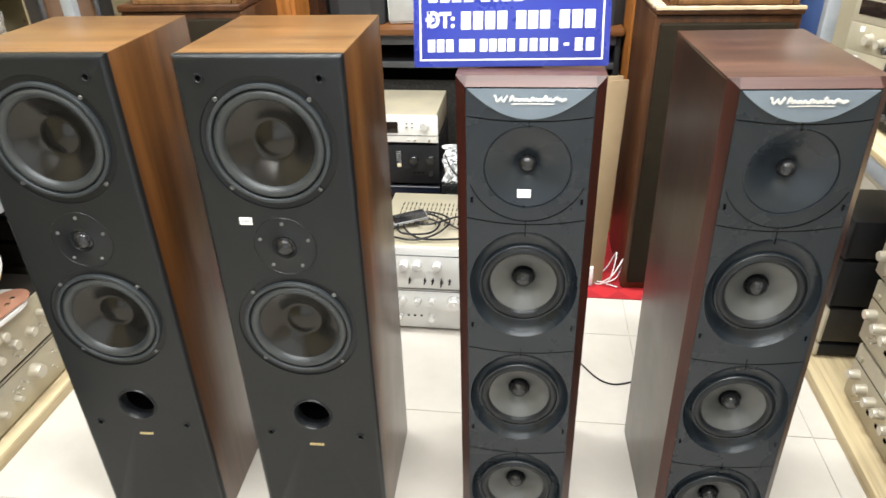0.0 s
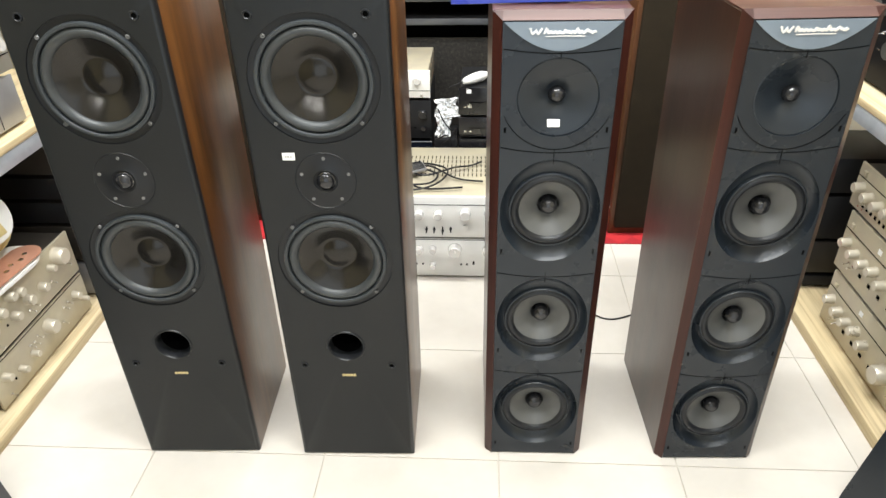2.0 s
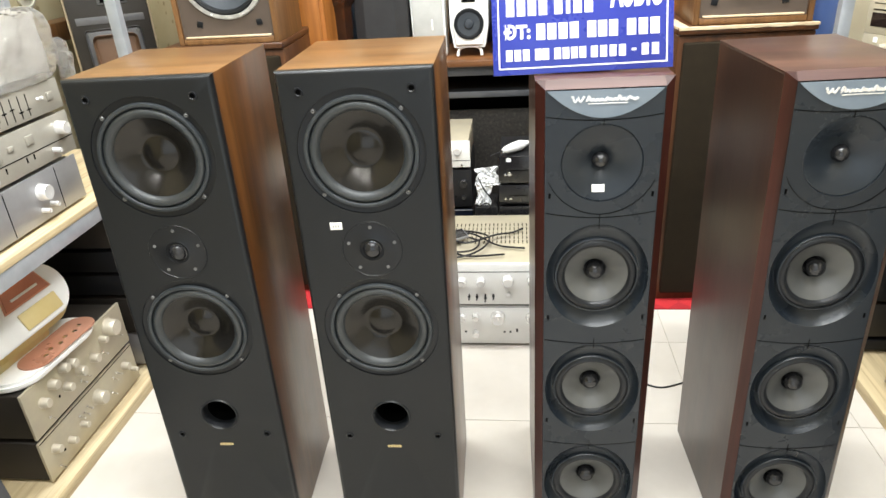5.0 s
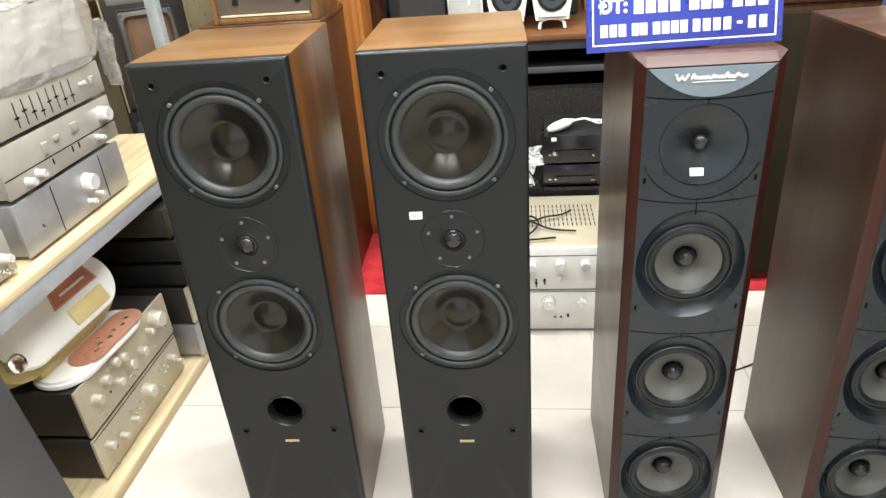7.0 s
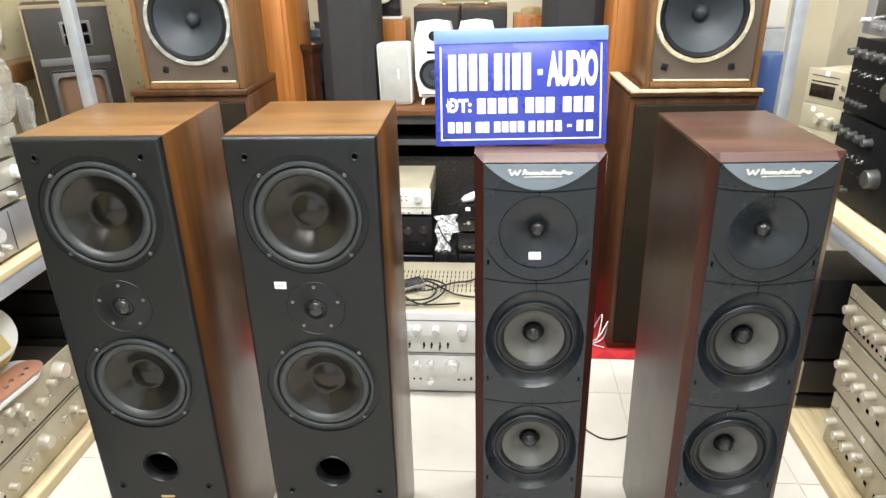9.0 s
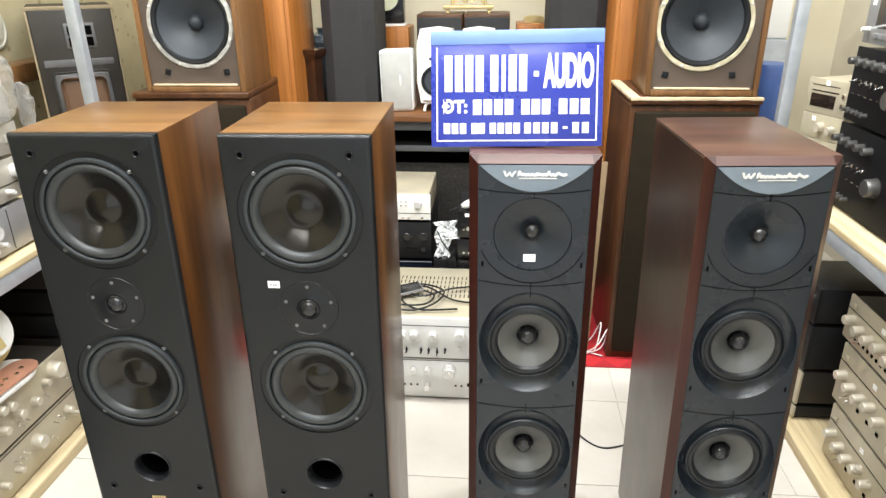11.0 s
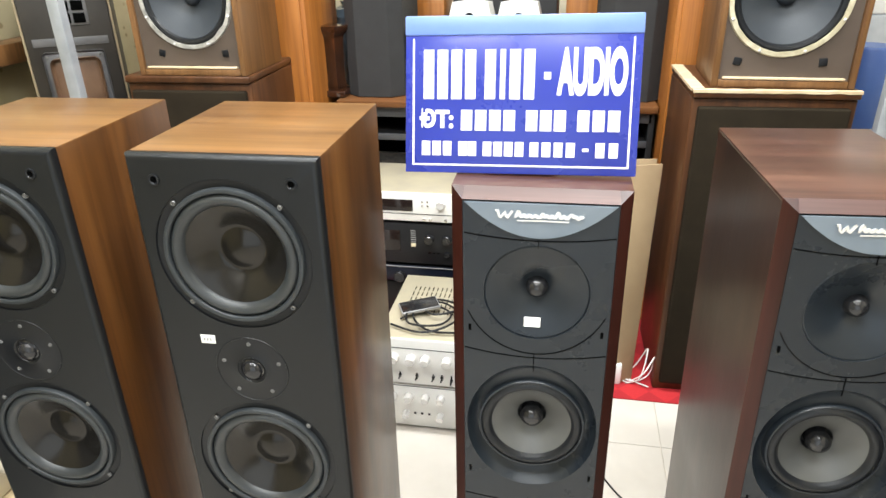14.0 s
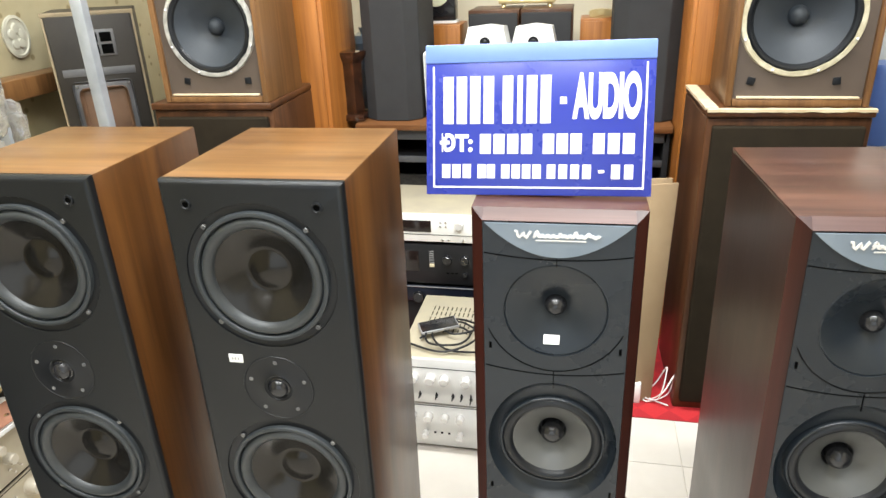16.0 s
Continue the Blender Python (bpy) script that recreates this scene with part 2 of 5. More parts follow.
def strip(path, width, y0, y1):
    """A thin band along a line in x, z."""
    left, right = [], []
    for k, (x, z) in enumerate(path):
        ax, az = path[max(k - 1, 0)]
        bx, bz = path[min(k + 1, len(path) - 1)]
        d = math.hypot(bx - ax, bz - az)
        nx, nz = -(bz - az) / d * width / 2, (bx - ax) / d * width / 2
        left.append((x + nx, z + nz))
        right.append((x - nx, z - nz))
    bm = bmesh.new()
    lv = [[bm.verts.new((x, y, z)) for x, z in left] for y in (y0, y1)]
    rv = [[bm.verts.new((x, y, z)) for x, z in right] for y in (y0, y1)]
    for k in range(len(path) - 1):
        for q in ((lv[0][k], lv[0][k + 1], rv[0][k + 1], rv[0][k]), (lv[1][k], rv[1][k], rv[1][k + 1], lv[1][k + 1]),
                  (lv[0][k], lv[1][k], lv[1][k + 1], lv[0][k + 1]), (rv[0][k], rv[0][k + 1], rv[1][k + 1], rv[1][k])):
            bm.faces.new(q)
    bmesh.ops.recalc_face_normals(bm, faces=bm.faces[:])
    return bm


def tube(points, radius, n=6):
    """A round cable through points, smoothed."""
    pts = [Vector(p) for p in points]
    fine = []
    for k in range(len(pts) - 1):
        p0, p1, p2, p3 = pts[max(k - 1, 0)], pts[k], pts[k + 1], pts[min(k + 2, len(pts) - 1)]
        for s in range(6):
            t = s / 6
            fine.append(0.5 * (2 * p1 + (p2 - p0) * t + (2 * p0 - 5 * p1 + 4 * p2 - p3) * t * t + (3 * p1 - p0 - 3 * p2 + p3) * t ** 3))
    fine.append(pts[-1])
    bm, loops = bmesh.new(), []
    for k, p in enumerate(fine):
        d = (fine[min(k + 1, len(fine) - 1)] - fine[max(k - 1, 0)]).normalized()
        u = d.orthogonal().normalized()
        if loops:
            u = (last - d * last.dot(d)).normalized()
        last = u
        w = d.cross(u)
        loops.append([bm.verts.new(p + radius * (math.cos(a) * u + math.sin(a) * w)) for a in (2 * math.pi * j / n for j in range(n))])
    for a, b in zip(loops, loops[1:]):
        for j in range(n):
            bm.faces.new((a[j], a[(j + 1) % n], b[(j + 1) % n], b[j]))
    bm.faces.new(loops[0][::-1])
    bm.faces.new(loops[-1])
    bmesh.ops.recalc_face_normals(bm, faces=bm.faces[:])
    return bm


def part(name, bm, mat, parent=None, label="", at=None, smooth=True):
    me = bpy.data.meshes.new(name)
    bm.to_mesh(me)
    bm.free()
    me.materials.append(mat)
    if smooth:
        me.polygons.foreach_set("use_smooth", [True] * len(me.polygons))
        me.set_sharp_from_angle(angle=radians(35))
    ob = new(name, me)
    ob.parent = parent
    if at is not None:
        ob.matrix_basis = at if isinstance(at, Matrix) else Matrix.Translation(at)
    if label:
        ob["label"] = label
    return ob


def again(ob, parent, at):
    """Another object on the same mesh, as a part."""
    o = ob.copy()
    scene.collection.objects.link(o)
    o.parent = parent
    o.matrix_basis = at if isinstance(at, Matrix) else Matrix.Translation(at)
    return o


def thing(name, m, label, category, group=""):
    ob = new(name)
    ob.matrix_basis = m
    return tagged(ob, label, category, group)


def structure(name, bm, mat, label=""):
    ob = part(name, bm, mat)
    return tagged(ob, label, "", "", "structure")


# ---- the room ----
X0, X1, Y0, Y1 = -1.64, 1.48, -2.4, 3.22
structure("wall_north", rbox(X1 - X0 + 0.3, 0.15, CEIL, 0, ((X0 + X1) / 2, Y1 + 0.075, 0)), WALL, "cream painted plaster back wall")
SX0, SX1, SZ = -1.25, 1.10, 2.25
for x0, x1, z0, z1 in ((X0 - 0.15, SX0, 0, CEIL), (SX1, X1 + 0.15, 0, CEIL), (SX0, SX1, SZ, CEIL)):
    structure("wall_south", rbox(x1 - x0, 0.15, z1 - z0, 0, ((x0 + x1) / 2, Y0 - 0.075, z0)), WALL, "cream wall round the open shop front")
shop_front = structure("window_1", rbox(SX1 - SX0, 0.05, 0.06, 0.004, ((SX0 + SX1) / 2, Y0 - 0.05, SZ - 0.06)), STEEL, "steel-framed glass shop front")
for k in range(4):
    part("window_frame", rbox(0.05, 0.05, SZ - 0.06, 0.004, (SX0 + 0.025 + (SX1 - SX0 - 0.05) * k / 3, Y0 - 0.05, 0)), STEEL, shop_front)
structure("wall_west", rbox(0.15, Y1 - Y0, CEIL, 0, (X0 - 0.075, (Y0 + Y1) / 2, 0)), WALLPAPER, "olive-cream dotted wallpaper on the side wall")
structure("wall_east", rbox(0.15, Y1 - Y0, CEIL, 0, (X1 + 0.075, (Y0 + Y1) / 2, 0)), WALL_R, "off-white rough plaster side wall")
structure("ceiling", rbox(X1 - X0 + 0.3, Y1 - Y0 + 0.3, 0.1, 0, ((X0 + X1) / 2, (Y0 + Y1) / 2, CEIL)), CEILING, "plain white ceiling")
floor = structure("floor", rbox(X1 - X0, Y1 - Y0, 0.1, 0, ((X0 + X1) / 2, (Y0 + Y1) / 2, -0.103)), GROUT, "glossy cream ceramic tiled floor")

for lx, ly, _ in LAMPS:
    t = thing("ceiling_light", pose(lx, ly, CEIL - 0.06), "white batten light fixed to the ceiling", "light", "ceiling lights")
    part("housing", rbox(0.95, 0.15, 0.06, 0.01), WHITE, t)


# ---- the two walnut tower speakers ----
def open_plate(hb, mods, n=48):
    """A flat front made of bands (z0, z1, centre z, rx, rz), each with one elliptical opening; facing -y."""
    bm = bmesh.new()
    for z0, z1, cz, rx, rz in mods:
        inner, outer = [], []
        marks = sorted([2 * math.pi * k / n for k in range(n)] + [math.atan2(z - cz, x) % (2 * math.pi) for x in (-hb, hb) for z in (z0, z1)])
        for ang in marks:
            dx, dz = math.cos(ang), math.sin(ang)
            inner.append(bm.verts.new((rx * dx, 0, cz + rz * dz)))
            f = min(hb / max(abs(dx), 1e-6), ((z1 - cz) if dz > 0 else (cz - z0)) / max(abs(dz), 1e-6))
            outer.append(bm.verts.new((f * dx, 0, cz + f * dz)))
        for k in range(len(marks)):
            j = (k + 1) % len(marks)
            if (inner[k].co - inner[j].co).length > 1e-6:
                bm.faces.new((outer[k], outer[j], inner[j], inner[k]))
    bmesh.ops.remove_doubles(bm, verts=bm.verts[:], dist=0.00005)
    for f in bm.faces:
        f.normal_update()
        if f.normal.y > 0:
            f.normal_flip()
    return bm


def rounded_edge(hw, z0, z1, r, depth, bm):
    """The rounded rim of a front plate, back to its depth."""
    loops = []
    for inset, y in [(r * (1 - math.sin(a)), r * (1 - math.cos(a))) for a in (math.pi / 2 * k / 4 for k in range(5))] + [(0.0, depth)]:
        x, lo, hi = hw - inset, z0 + inset, z1 - inset
        loops.append([bm.verts.new(p) for p in ((-x, y, lo), (x, y, lo), (x, y, hi), (-x, y, hi))])
    for a, b in zip(loops, loops[1:]):
        for k in range(4):
            bm.faces.new((a[k], a[(k + 1) % 4], b[(k + 1) % 4], b[k]))
    return bm


def cone_profile(r_out, y_out, slope, bow, r_cap, cap, n=30):
    """A straight-sided cone that runs softly into a shallow domed cap: (radius, y) pairs."""
    prof, k = [], 0.0026
    y_cap = y_out + slope * (r_out - r_cap) + bow * (r_out - r_cap) ** 2
    for i in range(n + 1):
        r = max(r_out * (1 - i / n), 0.0003)
        a, b = y_out + slope * (r_out - r) + bow * (r_out - r) ** 2, y_cap - cap * (1 - (r / r_cap) ** 2)
        prof.append((r, -k * math.log(math.exp(-a / k) + math.exp(-b / k))))
    return prof


def woofer(parent, z, name="woofer"):
    """A driver let into the baffle: sunk flange, raised rim, wide rubber surround, glossy cone with its cap, four screws."""
    w = part(name, lathe([(0.1057, -0.0002), (0.1054, 0.0002), (0.1052, 0.0030), (0.1040, 0.0034), (0.0948, 0.0032), (0.0940, 0.0040)], 72, 0, 0, False, False), FLANGE, parent, "", (0, 0, z))
    part("rim", lathe([(0.0946, 0.0036), (0.0944, -0.0020), (0.0936, -0.0034), (0.0922, -0.0038), (0.0892, -0.0038), (0.0880, -0.0030), (0.0872, -0.0010), (0.0868, 0.0050)], 72, 0, 0, False, False), RUBBER, w)
    part("surround", lathe([(0.0869, 0.0046), (0.0858, 0.0016), (0.0846, -0.0006), (0.0826, -0.0026), (0.0798, -0.0038), (0.0768, -0.0036), (0.0738, -0.0018), (0.0712, 0.0010), (0.0694, 0.0036), (0.0686, 0.0060)], 72, 0, 0, False, False), SURROUND, w)
    part("cone", lathe(cone_profile(0.0690, 0.0052, 0.48, 4.0, 0.0315, 0.0088), 72), CONE, w)
    for k in range(4):
        a = math.pi / 4 + k * math.pi / 2
        part("screw", lathe([(0.0037, 0.0036), (0.0037, 0.0010), (0.0029, 0.0000), (0.0013, 0.0002), (0.0010, 0.0014)], 12, 0.0998 * math.cos(a), 0.0998 * math.sin(a)), SCREW, w)
    return w


def walnut_tower(m, label):
    t = thing("tower_speaker", m, label, "speaker", "walnut tower speakers")
    W, H, D = 0.25, 0.9915, 0.286
    shell = rbox(W, D - 0.0125, H - 0.0014, 0.0012, (0, 0.0125 + (D - 0.0125) / 2, 0))
    bmesh.ops.delete(shell, geom=[f for f in shell.faces if f.normal.y < -0.9], context="FACES")
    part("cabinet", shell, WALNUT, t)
    part("top_panel", rbox(W - 0.001, D - 0.0135, 0.0022, 0.0007, (0, 0.0125 + (D - 0.0125) / 2, H - 0.0022)), WALNUT_LIT_TOP, t, "walnut top panel, coloured lighter for light from above")
    part("seam", rbox(W - 0.003, 0.0014, 0.0016, 0, (0, 0.0127, H - 0.0015)), DARK, t)
    r, hw = 0.008, W / 2
    front = open_plate(hw - r, [(0.7395, H - r, 0.857, 0.1056, 0.1056), (0.6265, 0.7395, 0.683, 0.018, 0.018), (0.370, 0.6265, 0.520, 0.1056, 0.1056), (r, 0.370, 0.316, 0.0335, 0.0335)])
    rounded_edge(hw, 0.0, H, r, 0.0120, front)
    bmesh.ops.remove_doubles(front, verts=front.verts[:], dist=0.0001)
    bmesh.ops.recalc_face_normals(front, faces=front.faces[:])
    for f in front.faces:
        if f.normal.y > 0.5:
            f.normal_flip()
    part("baffle", front, BAFFLE, t, "matt black front baffle")
    woofer(t, 0.857)
    woofer(t, 0.520)
    tw = part("tweeter", lathe([(0.053, -0.0003), (0.0525, -0.0010), (0.0515, -0.0010), (0.051, -0.0003), (0.024, -0.0004), (0.021, -0.0018), (0.0185, 0.001), (0.0175, 0.002)], 40, 0, 0, False, True), FLANGE, t, "", (0, 0, 0.683))
    part("dome", lathe([(0.0165, 0.0005)] + [(0.0145 * math.cos(a), -0.001 - 0.009 * math.sin(a)) for a in (math.pi / 2 * k / 6 for k in range(6))] + [(0.0005, -0.01)], 32), GLOSS_BLACK, tw)
    for k in range(5):
        a = math.pi / 2 + k * 2 * math.pi / 5
        part("screw", lathe([(0.0032, 0.001), (0.0032, -0.001), (0.0022, -0.0016), (0.0010, -0.0006)], 10, 0.042 * math.cos(a), 0.042 * math.sin(a)), SCREW, tw)
    pt = part("bass_port", lathe([(0.0385, -0.0003), (0.0375, -0.0022), (0.0355, -0.0026), (0.0335, 0.0005), (0.032, 0.012), (0.0315, 0.02)], 40, 0, 0, False, False), FLANGE, t, "flared round bass port", (0, 0, 0.316))
    part("port_hollow", lathe([(0.0316, 0.0195), (0.0316, 0.09), (0.001, 0.09)], 32), DARK, pt)
    for x in (-0.089, 0.089):
        for z in (0.959, 0.266):
            g = part("grille_socket", lathe([(0.0078, 0), (0.0074, -0.0018), (0.006, -0.0022), (0.0045, -0.0012), (0.0042, -0.0005)], 18, 0, 0, False, False), FLANGE, t, "", (x, 0, z))
            part("socket_hole", lathe([(0.0050, -0.0010), (0.0046, -0.0004), (0.0005, -0.0003)], 14), DARK, g)
    bars = bmesh.new()
    for k in range(5):
        rbox(0.0048, 0.0008, 0.0062, 0.0004, (-0.0115 + k * 0.0057, -0.0003, 0), 1, bars)
    part("name_badge", bars, GOLD, t, "small gold lettering too small to read", (0, 0, 0.236))
    return t


B = walnut_tower(pose(-0.3570, 0.9300, 0, 0, 0, 1.5), "walnut tower speaker with black baffle and white price sticker")
A = walnut_tower(pose(-0.7085, 0.9240, 0, 0, 0, 2.3), "walnut tower speaker with black baffle, two woofers, no sticker")
part("price_sticker", rbox(0.021, 0.0008, 0.0135, 0.0002, (-0.058, -0.0003, 0.722)), PAPER, B, "white price sticker")
for k in range(3):
    part("sticker_print", rbox(0.0028, 0.0004, 0.0045, 0, (-0.063 + 0.0045 * k, -0.0008, 0.7265)), GREY_PRINT, B)


# ---- the two rosewood tower speakers ----
def arc_line(z_mid, sag, half, n=14):
    return [(-half + 2 * half * k / n, z_mid + sag * ((-1 + 2 * k / n) ** 2)) for k in range(n + 1)]


def rose_tower(m, label):
    t = thing("tower_speaker", m, label, "speaker", "rosewood tower speakers")
    W, H, D, c, hb = 0.212, 0.957, 0.326, 0.014, 0.091
    # carcase: flat sides, front edges cut back at the sides and the top
    hw, HS = W / 2, H - 0.0032
    for s in (-1, 1):
        bm = bmesh.new()
        vs = [bm.verts.new(p) for p in ((s * hw, c, 0), (s * hw, D, 0), (s * hw, D, HS), (s * hw, c, HS), (s * (hw - 0.015), c, 0), (s * (hw - 0.015), D, 0), (s * (hw - 0.015), D, HS), (s * (hw - 0.015), c, HS))]
        for q in ((0, 1, 2, 3), (4, 7, 6, 5), (0, 3, 7, 4), (1, 5, 6, 2), (0, 4, 5, 1), (3, 2, 6, 7)):
            bm.faces.new([vs[k] for k in q])
        bmesh.ops.recalc_face_normals(bm, faces=bm.faces[:])
        bmesh.ops.bevel(bm, geom=bm.edges[:], offset=0.0012, segments=1, affect="EDGES")
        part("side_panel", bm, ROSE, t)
        bm = bmesh.new()
        a = [bm.verts.new(p) for p in ((s * hw, c - 0.0004, 0), (s * hw, c - 0.0004, H), (s * (hb + 0.0005), 0, H - 0.0125), (s * (hb + 0.0005), 0, 0), (s * (hw - 0.016), c - 0.0004, 0), (s * (hw - 0.016), c - 0.0004, H))]
        for q in ((0, 1, 2, 3), (0, 3, 4), (1, 5, 2), (3, 2, 5, 4), (0, 4, 5, 1)):
            bm.faces.new([a[k] for k in q])
        bmesh.ops.recalc_face_normals(bm, faces=bm.faces[:])
        part("front_edge", bm, ROSE_EDGE, t, "red-brown chamfered front edge")
    part("top_panel", rbox(W, D - c, 0.0030, 0.0004, (0, c + (D - c) / 2, H - 0.0031)), ROSE_LIT_TOP, t, "rosewood top panel")
    bm = bmesh.new()
    a = [bm.verts.new(p) for p in ((-hw, c - 0.0002, H), (hw, c - 0.0002, H), (hb, 0, H - 0.0125), (-hb, 0, H - 0.0125), (-hw, c + 0.004, H - 0.0135), (hw, c + 0.004, H - 0.0135))]
    for q in ((0, 3, 2, 1), (0, 1, 5, 4), (3, 4, 5, 2), (0, 4, 3), (1, 2, 5)):
        bm.faces.new([a[k] for k in q])
    bmesh.ops.recalc_face_normals(bm, faces=bm.faces[:])
    part("top_edge", bm, ROSE_LIT_BEVEL, t, "chamfered top front edge")
    part("back_panel", rbox(W - 0.031, 0.015, H - 0.0036, 0.001, (0, D - 0.0085, 0)), BLACK, t)
    part("base_panel", rbox(W - 0.031, D - 0.05, 0.015, 0.001, (0, 0.02 + D / 2 - 0.03, 0)), BLACK, t)
    # the moulded baffle, with three scooped openings and one for the horn
    Z = (0.616, 0.375, 0.136)
    ztw, top = 0.823, H - 0.0140
    mods = [(0.733, top, ztw, 0.0655, 0.0655)] + [(z0, z1, z - 0.001, 0.0875, 0.1015) for z0, z1, z in ((0.4815, 0.733, Z[0]), (0.2410, 0.4815, Z[1]), (0.004, 0.2410, Z[2]))]
    part("baffle", open_plate(hb, mods), BAFFLE_BLUE, t, "moulded charcoal baffle")
    horn = part("tweeter", lathe([(0.0655, 0.0002), (0.0648, 0.002), (0.063, 0.0012), (0.055, 0.003), (0.042, 0.0075), (0.030, 0.0125), (0.021, 0.018), (0.0155, 0.021), (0.0135, 0.022)], 48), BAFFLE_BLUE, t, "horn tweeter with dark dome", (0, 0, ztw))
    part("dome", lathe([(0.0145, 0.0215)] + [(0.0135 * math.cos(a), 0.019 - 0.0125 * math.sin(a)) for a in (math.pi / 2 * k / 6 for k in range(6))] + [(0.0005, 0.0065)], 28), GLOSS_BLACK, horn)
    for z in Z:
        w = part("woofer", rings([(0, -0.001, 0.0875, 0.1015, 0.0), (0, -0.001, 0.0871, 0.1008, (0.0008, 0.0008)), (0, -0.001, 0.0862, 0.0985, (0.0030, 0.0042)), (0, -0.001, 0.0842, 0.0930, (0.0060, 0.0102)), (0, -0.0005, 0.0810, 0.0855, (0.0085, 0.0160)), (0, 0, 0.0776, 0.0780, (0.0095, 0.0200)), (0, 0, 0.0745, 0.0745, (0.0100, 0.0215)), (0, 0, 0.0730, 0.0730, (0.0100, 0.0215)), (0, 0, 0.0722, 0.0722, 0.0060), (0, 0, 0.0712, 0.0712, 0.0046), (0, 0, 0.0688, 0.0688, 0.0046)], 72, False, False), BAFFLE_BLUE, t, "grey-coned woofer set in a scooped recess", (0, 0, z))
        part("surround", lathe([(0.0690, 0.0046), (0.0682, 0.0064), (0.0668, 0.0052), (0.0645, 0.0034), (0.0618, 0.0028), (0.0590, 0.0036), (0.0566, 0.0060), (0.0550, 0.0088), (0.0540, 0.0096)], 56, 0, 0, False, False), FLANGE, w)
        part("cone", lathe([(0.0542, 0.0094), (0.044, 0.0156), (0.033, 0.0230), (0.0200, 0.0322)], 56, 0, 0, False, False), CONE_GREY, w)
        part("pole_gap", lathe([(0.0202, 0.0326), (0.0186, 0.0370), (0.0176, 0.0440), (0.010, 0.0442)], 40), BLACK, w)
        part("phase_plug", lathe([(0.0150, 0.0425), (0.0155, 0.032), (0.0163, 0.0275)] + [(0.0163 * math.cos(a), 0.0265 - 0.0135 * math.sin(a)) for a in (math.pi / 2 * k / 7 for k in range(1, 7))] + [(0.0005, 0.013)], 32), GLOSS_BLACK, w)
    # moulding joints
    seams = [(0.8945, 0.0075), (0.7290, 0.0100), (0.4785, 0.0090), (0.2380, 0.0090)]
    for zm, sag in seams:
        part("joint", strip(arc_line(zm, sag, hb - 0.001), 0.0013, -0.0004, 0.0005), DARK, t)
    ring = [(0.093 * math.cos(a), ztw + 0.010 + 0.098 * math.sin(a)) for a in (math.pi * (1.13 + 0.74 * k / 16) for k in range(17))]
    part("joint", strip(ring, 0.0012, -0.0006, 0.0005), DARK, t)
    for z0, z1 in ((0.885, 0.905), (0.708, 0.735), (0.468, 0.489), (0.228, 0.249)):
        part("joint", strip([(0, z0), (0, z1)], 0.0012, -0.0007, 0.0005), DARK, t)
    for z in (0.765, 0.53, 0.295, 0.03):
        for x in (-0.083, 0.083):
            part("grille_slot", rbox(0.0035, 0.001, 0.009, 0.0003, (x, -0.0003, z)), DARK, t)
    seg = [(-0.0885, top - 0.0008), (0.0885, top - 0.0008)] + [(0.0885 - 0.177 * k / 24, top - 0.001 - 0.0435 * (1 - (1 - k / 12) ** 2)) for k in range(1, 24)]
    plate = part("badge_plate", prism(seg, -0.0018, 0.0003), LOGO_PLATE, t, "slate-blue curved badge plate")
    zb, tall = top - 0.0185, 0.62
    script = [(-0.049, 0.0125), (-0.0465, 0.0135), (-0.0452, 0.004), (-0.0435, 0.0), (-0.0405, 0.006), (-0.0388, 0.0115), (-0.0372, 0.003), (-0.0355, 0.0), (-0.0325, 0.008), (-0.030, 0.0145)]
    logo = strip([(x * 1.05, zb + z * tall) for x, z in script], 0.0030, -0.0036, -0.0017)
    wave = []
    for k in range(151):
        x = -0.0275 + 0.0005 * k
        rise = sum(0.0068 * math.exp(-((x - c) / 0.0019) ** 2) for c in (-0.0235, 0.003, 0.0205, 0.0355))
        dip = 0.0055 * math.exp(-((x - 0.0015) / 0.0016) ** 2)
        wave.append((x * 1.05, zb + tall * (0.0044 + 0.0017 * math.sin(x * 1000) + rise - dip)))
    merge(logo, strip(wave, 0.0036, -0.0036, -0.0017))
    merge(logo, strip([(-0.026, zb - 0.0034), (0.0, zb - 0.0028), (0.034, zb - 0.0032)], 0.0015, -0.0030, -0.0017))
    part("badge", logo, BRIGHT, plate, "raised silver badge drawn as plain strokes")
    return t


C = rose_tower(pose(0.0315, 0.948, 0, -0.2, -0.2, 0.8), "rosewood tower speaker with charcoal baffle and white price sticker")
D = rose_tower(pose(0.4090, 0.9485, 0, -0.7, -0.5, 2.2), "rosewood tower speaker with charcoal baffle, three woofers")
part("price_sticker", rbox(0.0205, 0.0008, 0.0125, 0.0002, (0, 0, 0)), PAPER, C, "white price sticker", pose(-0.004, 0.0030, 0.7735, -22))

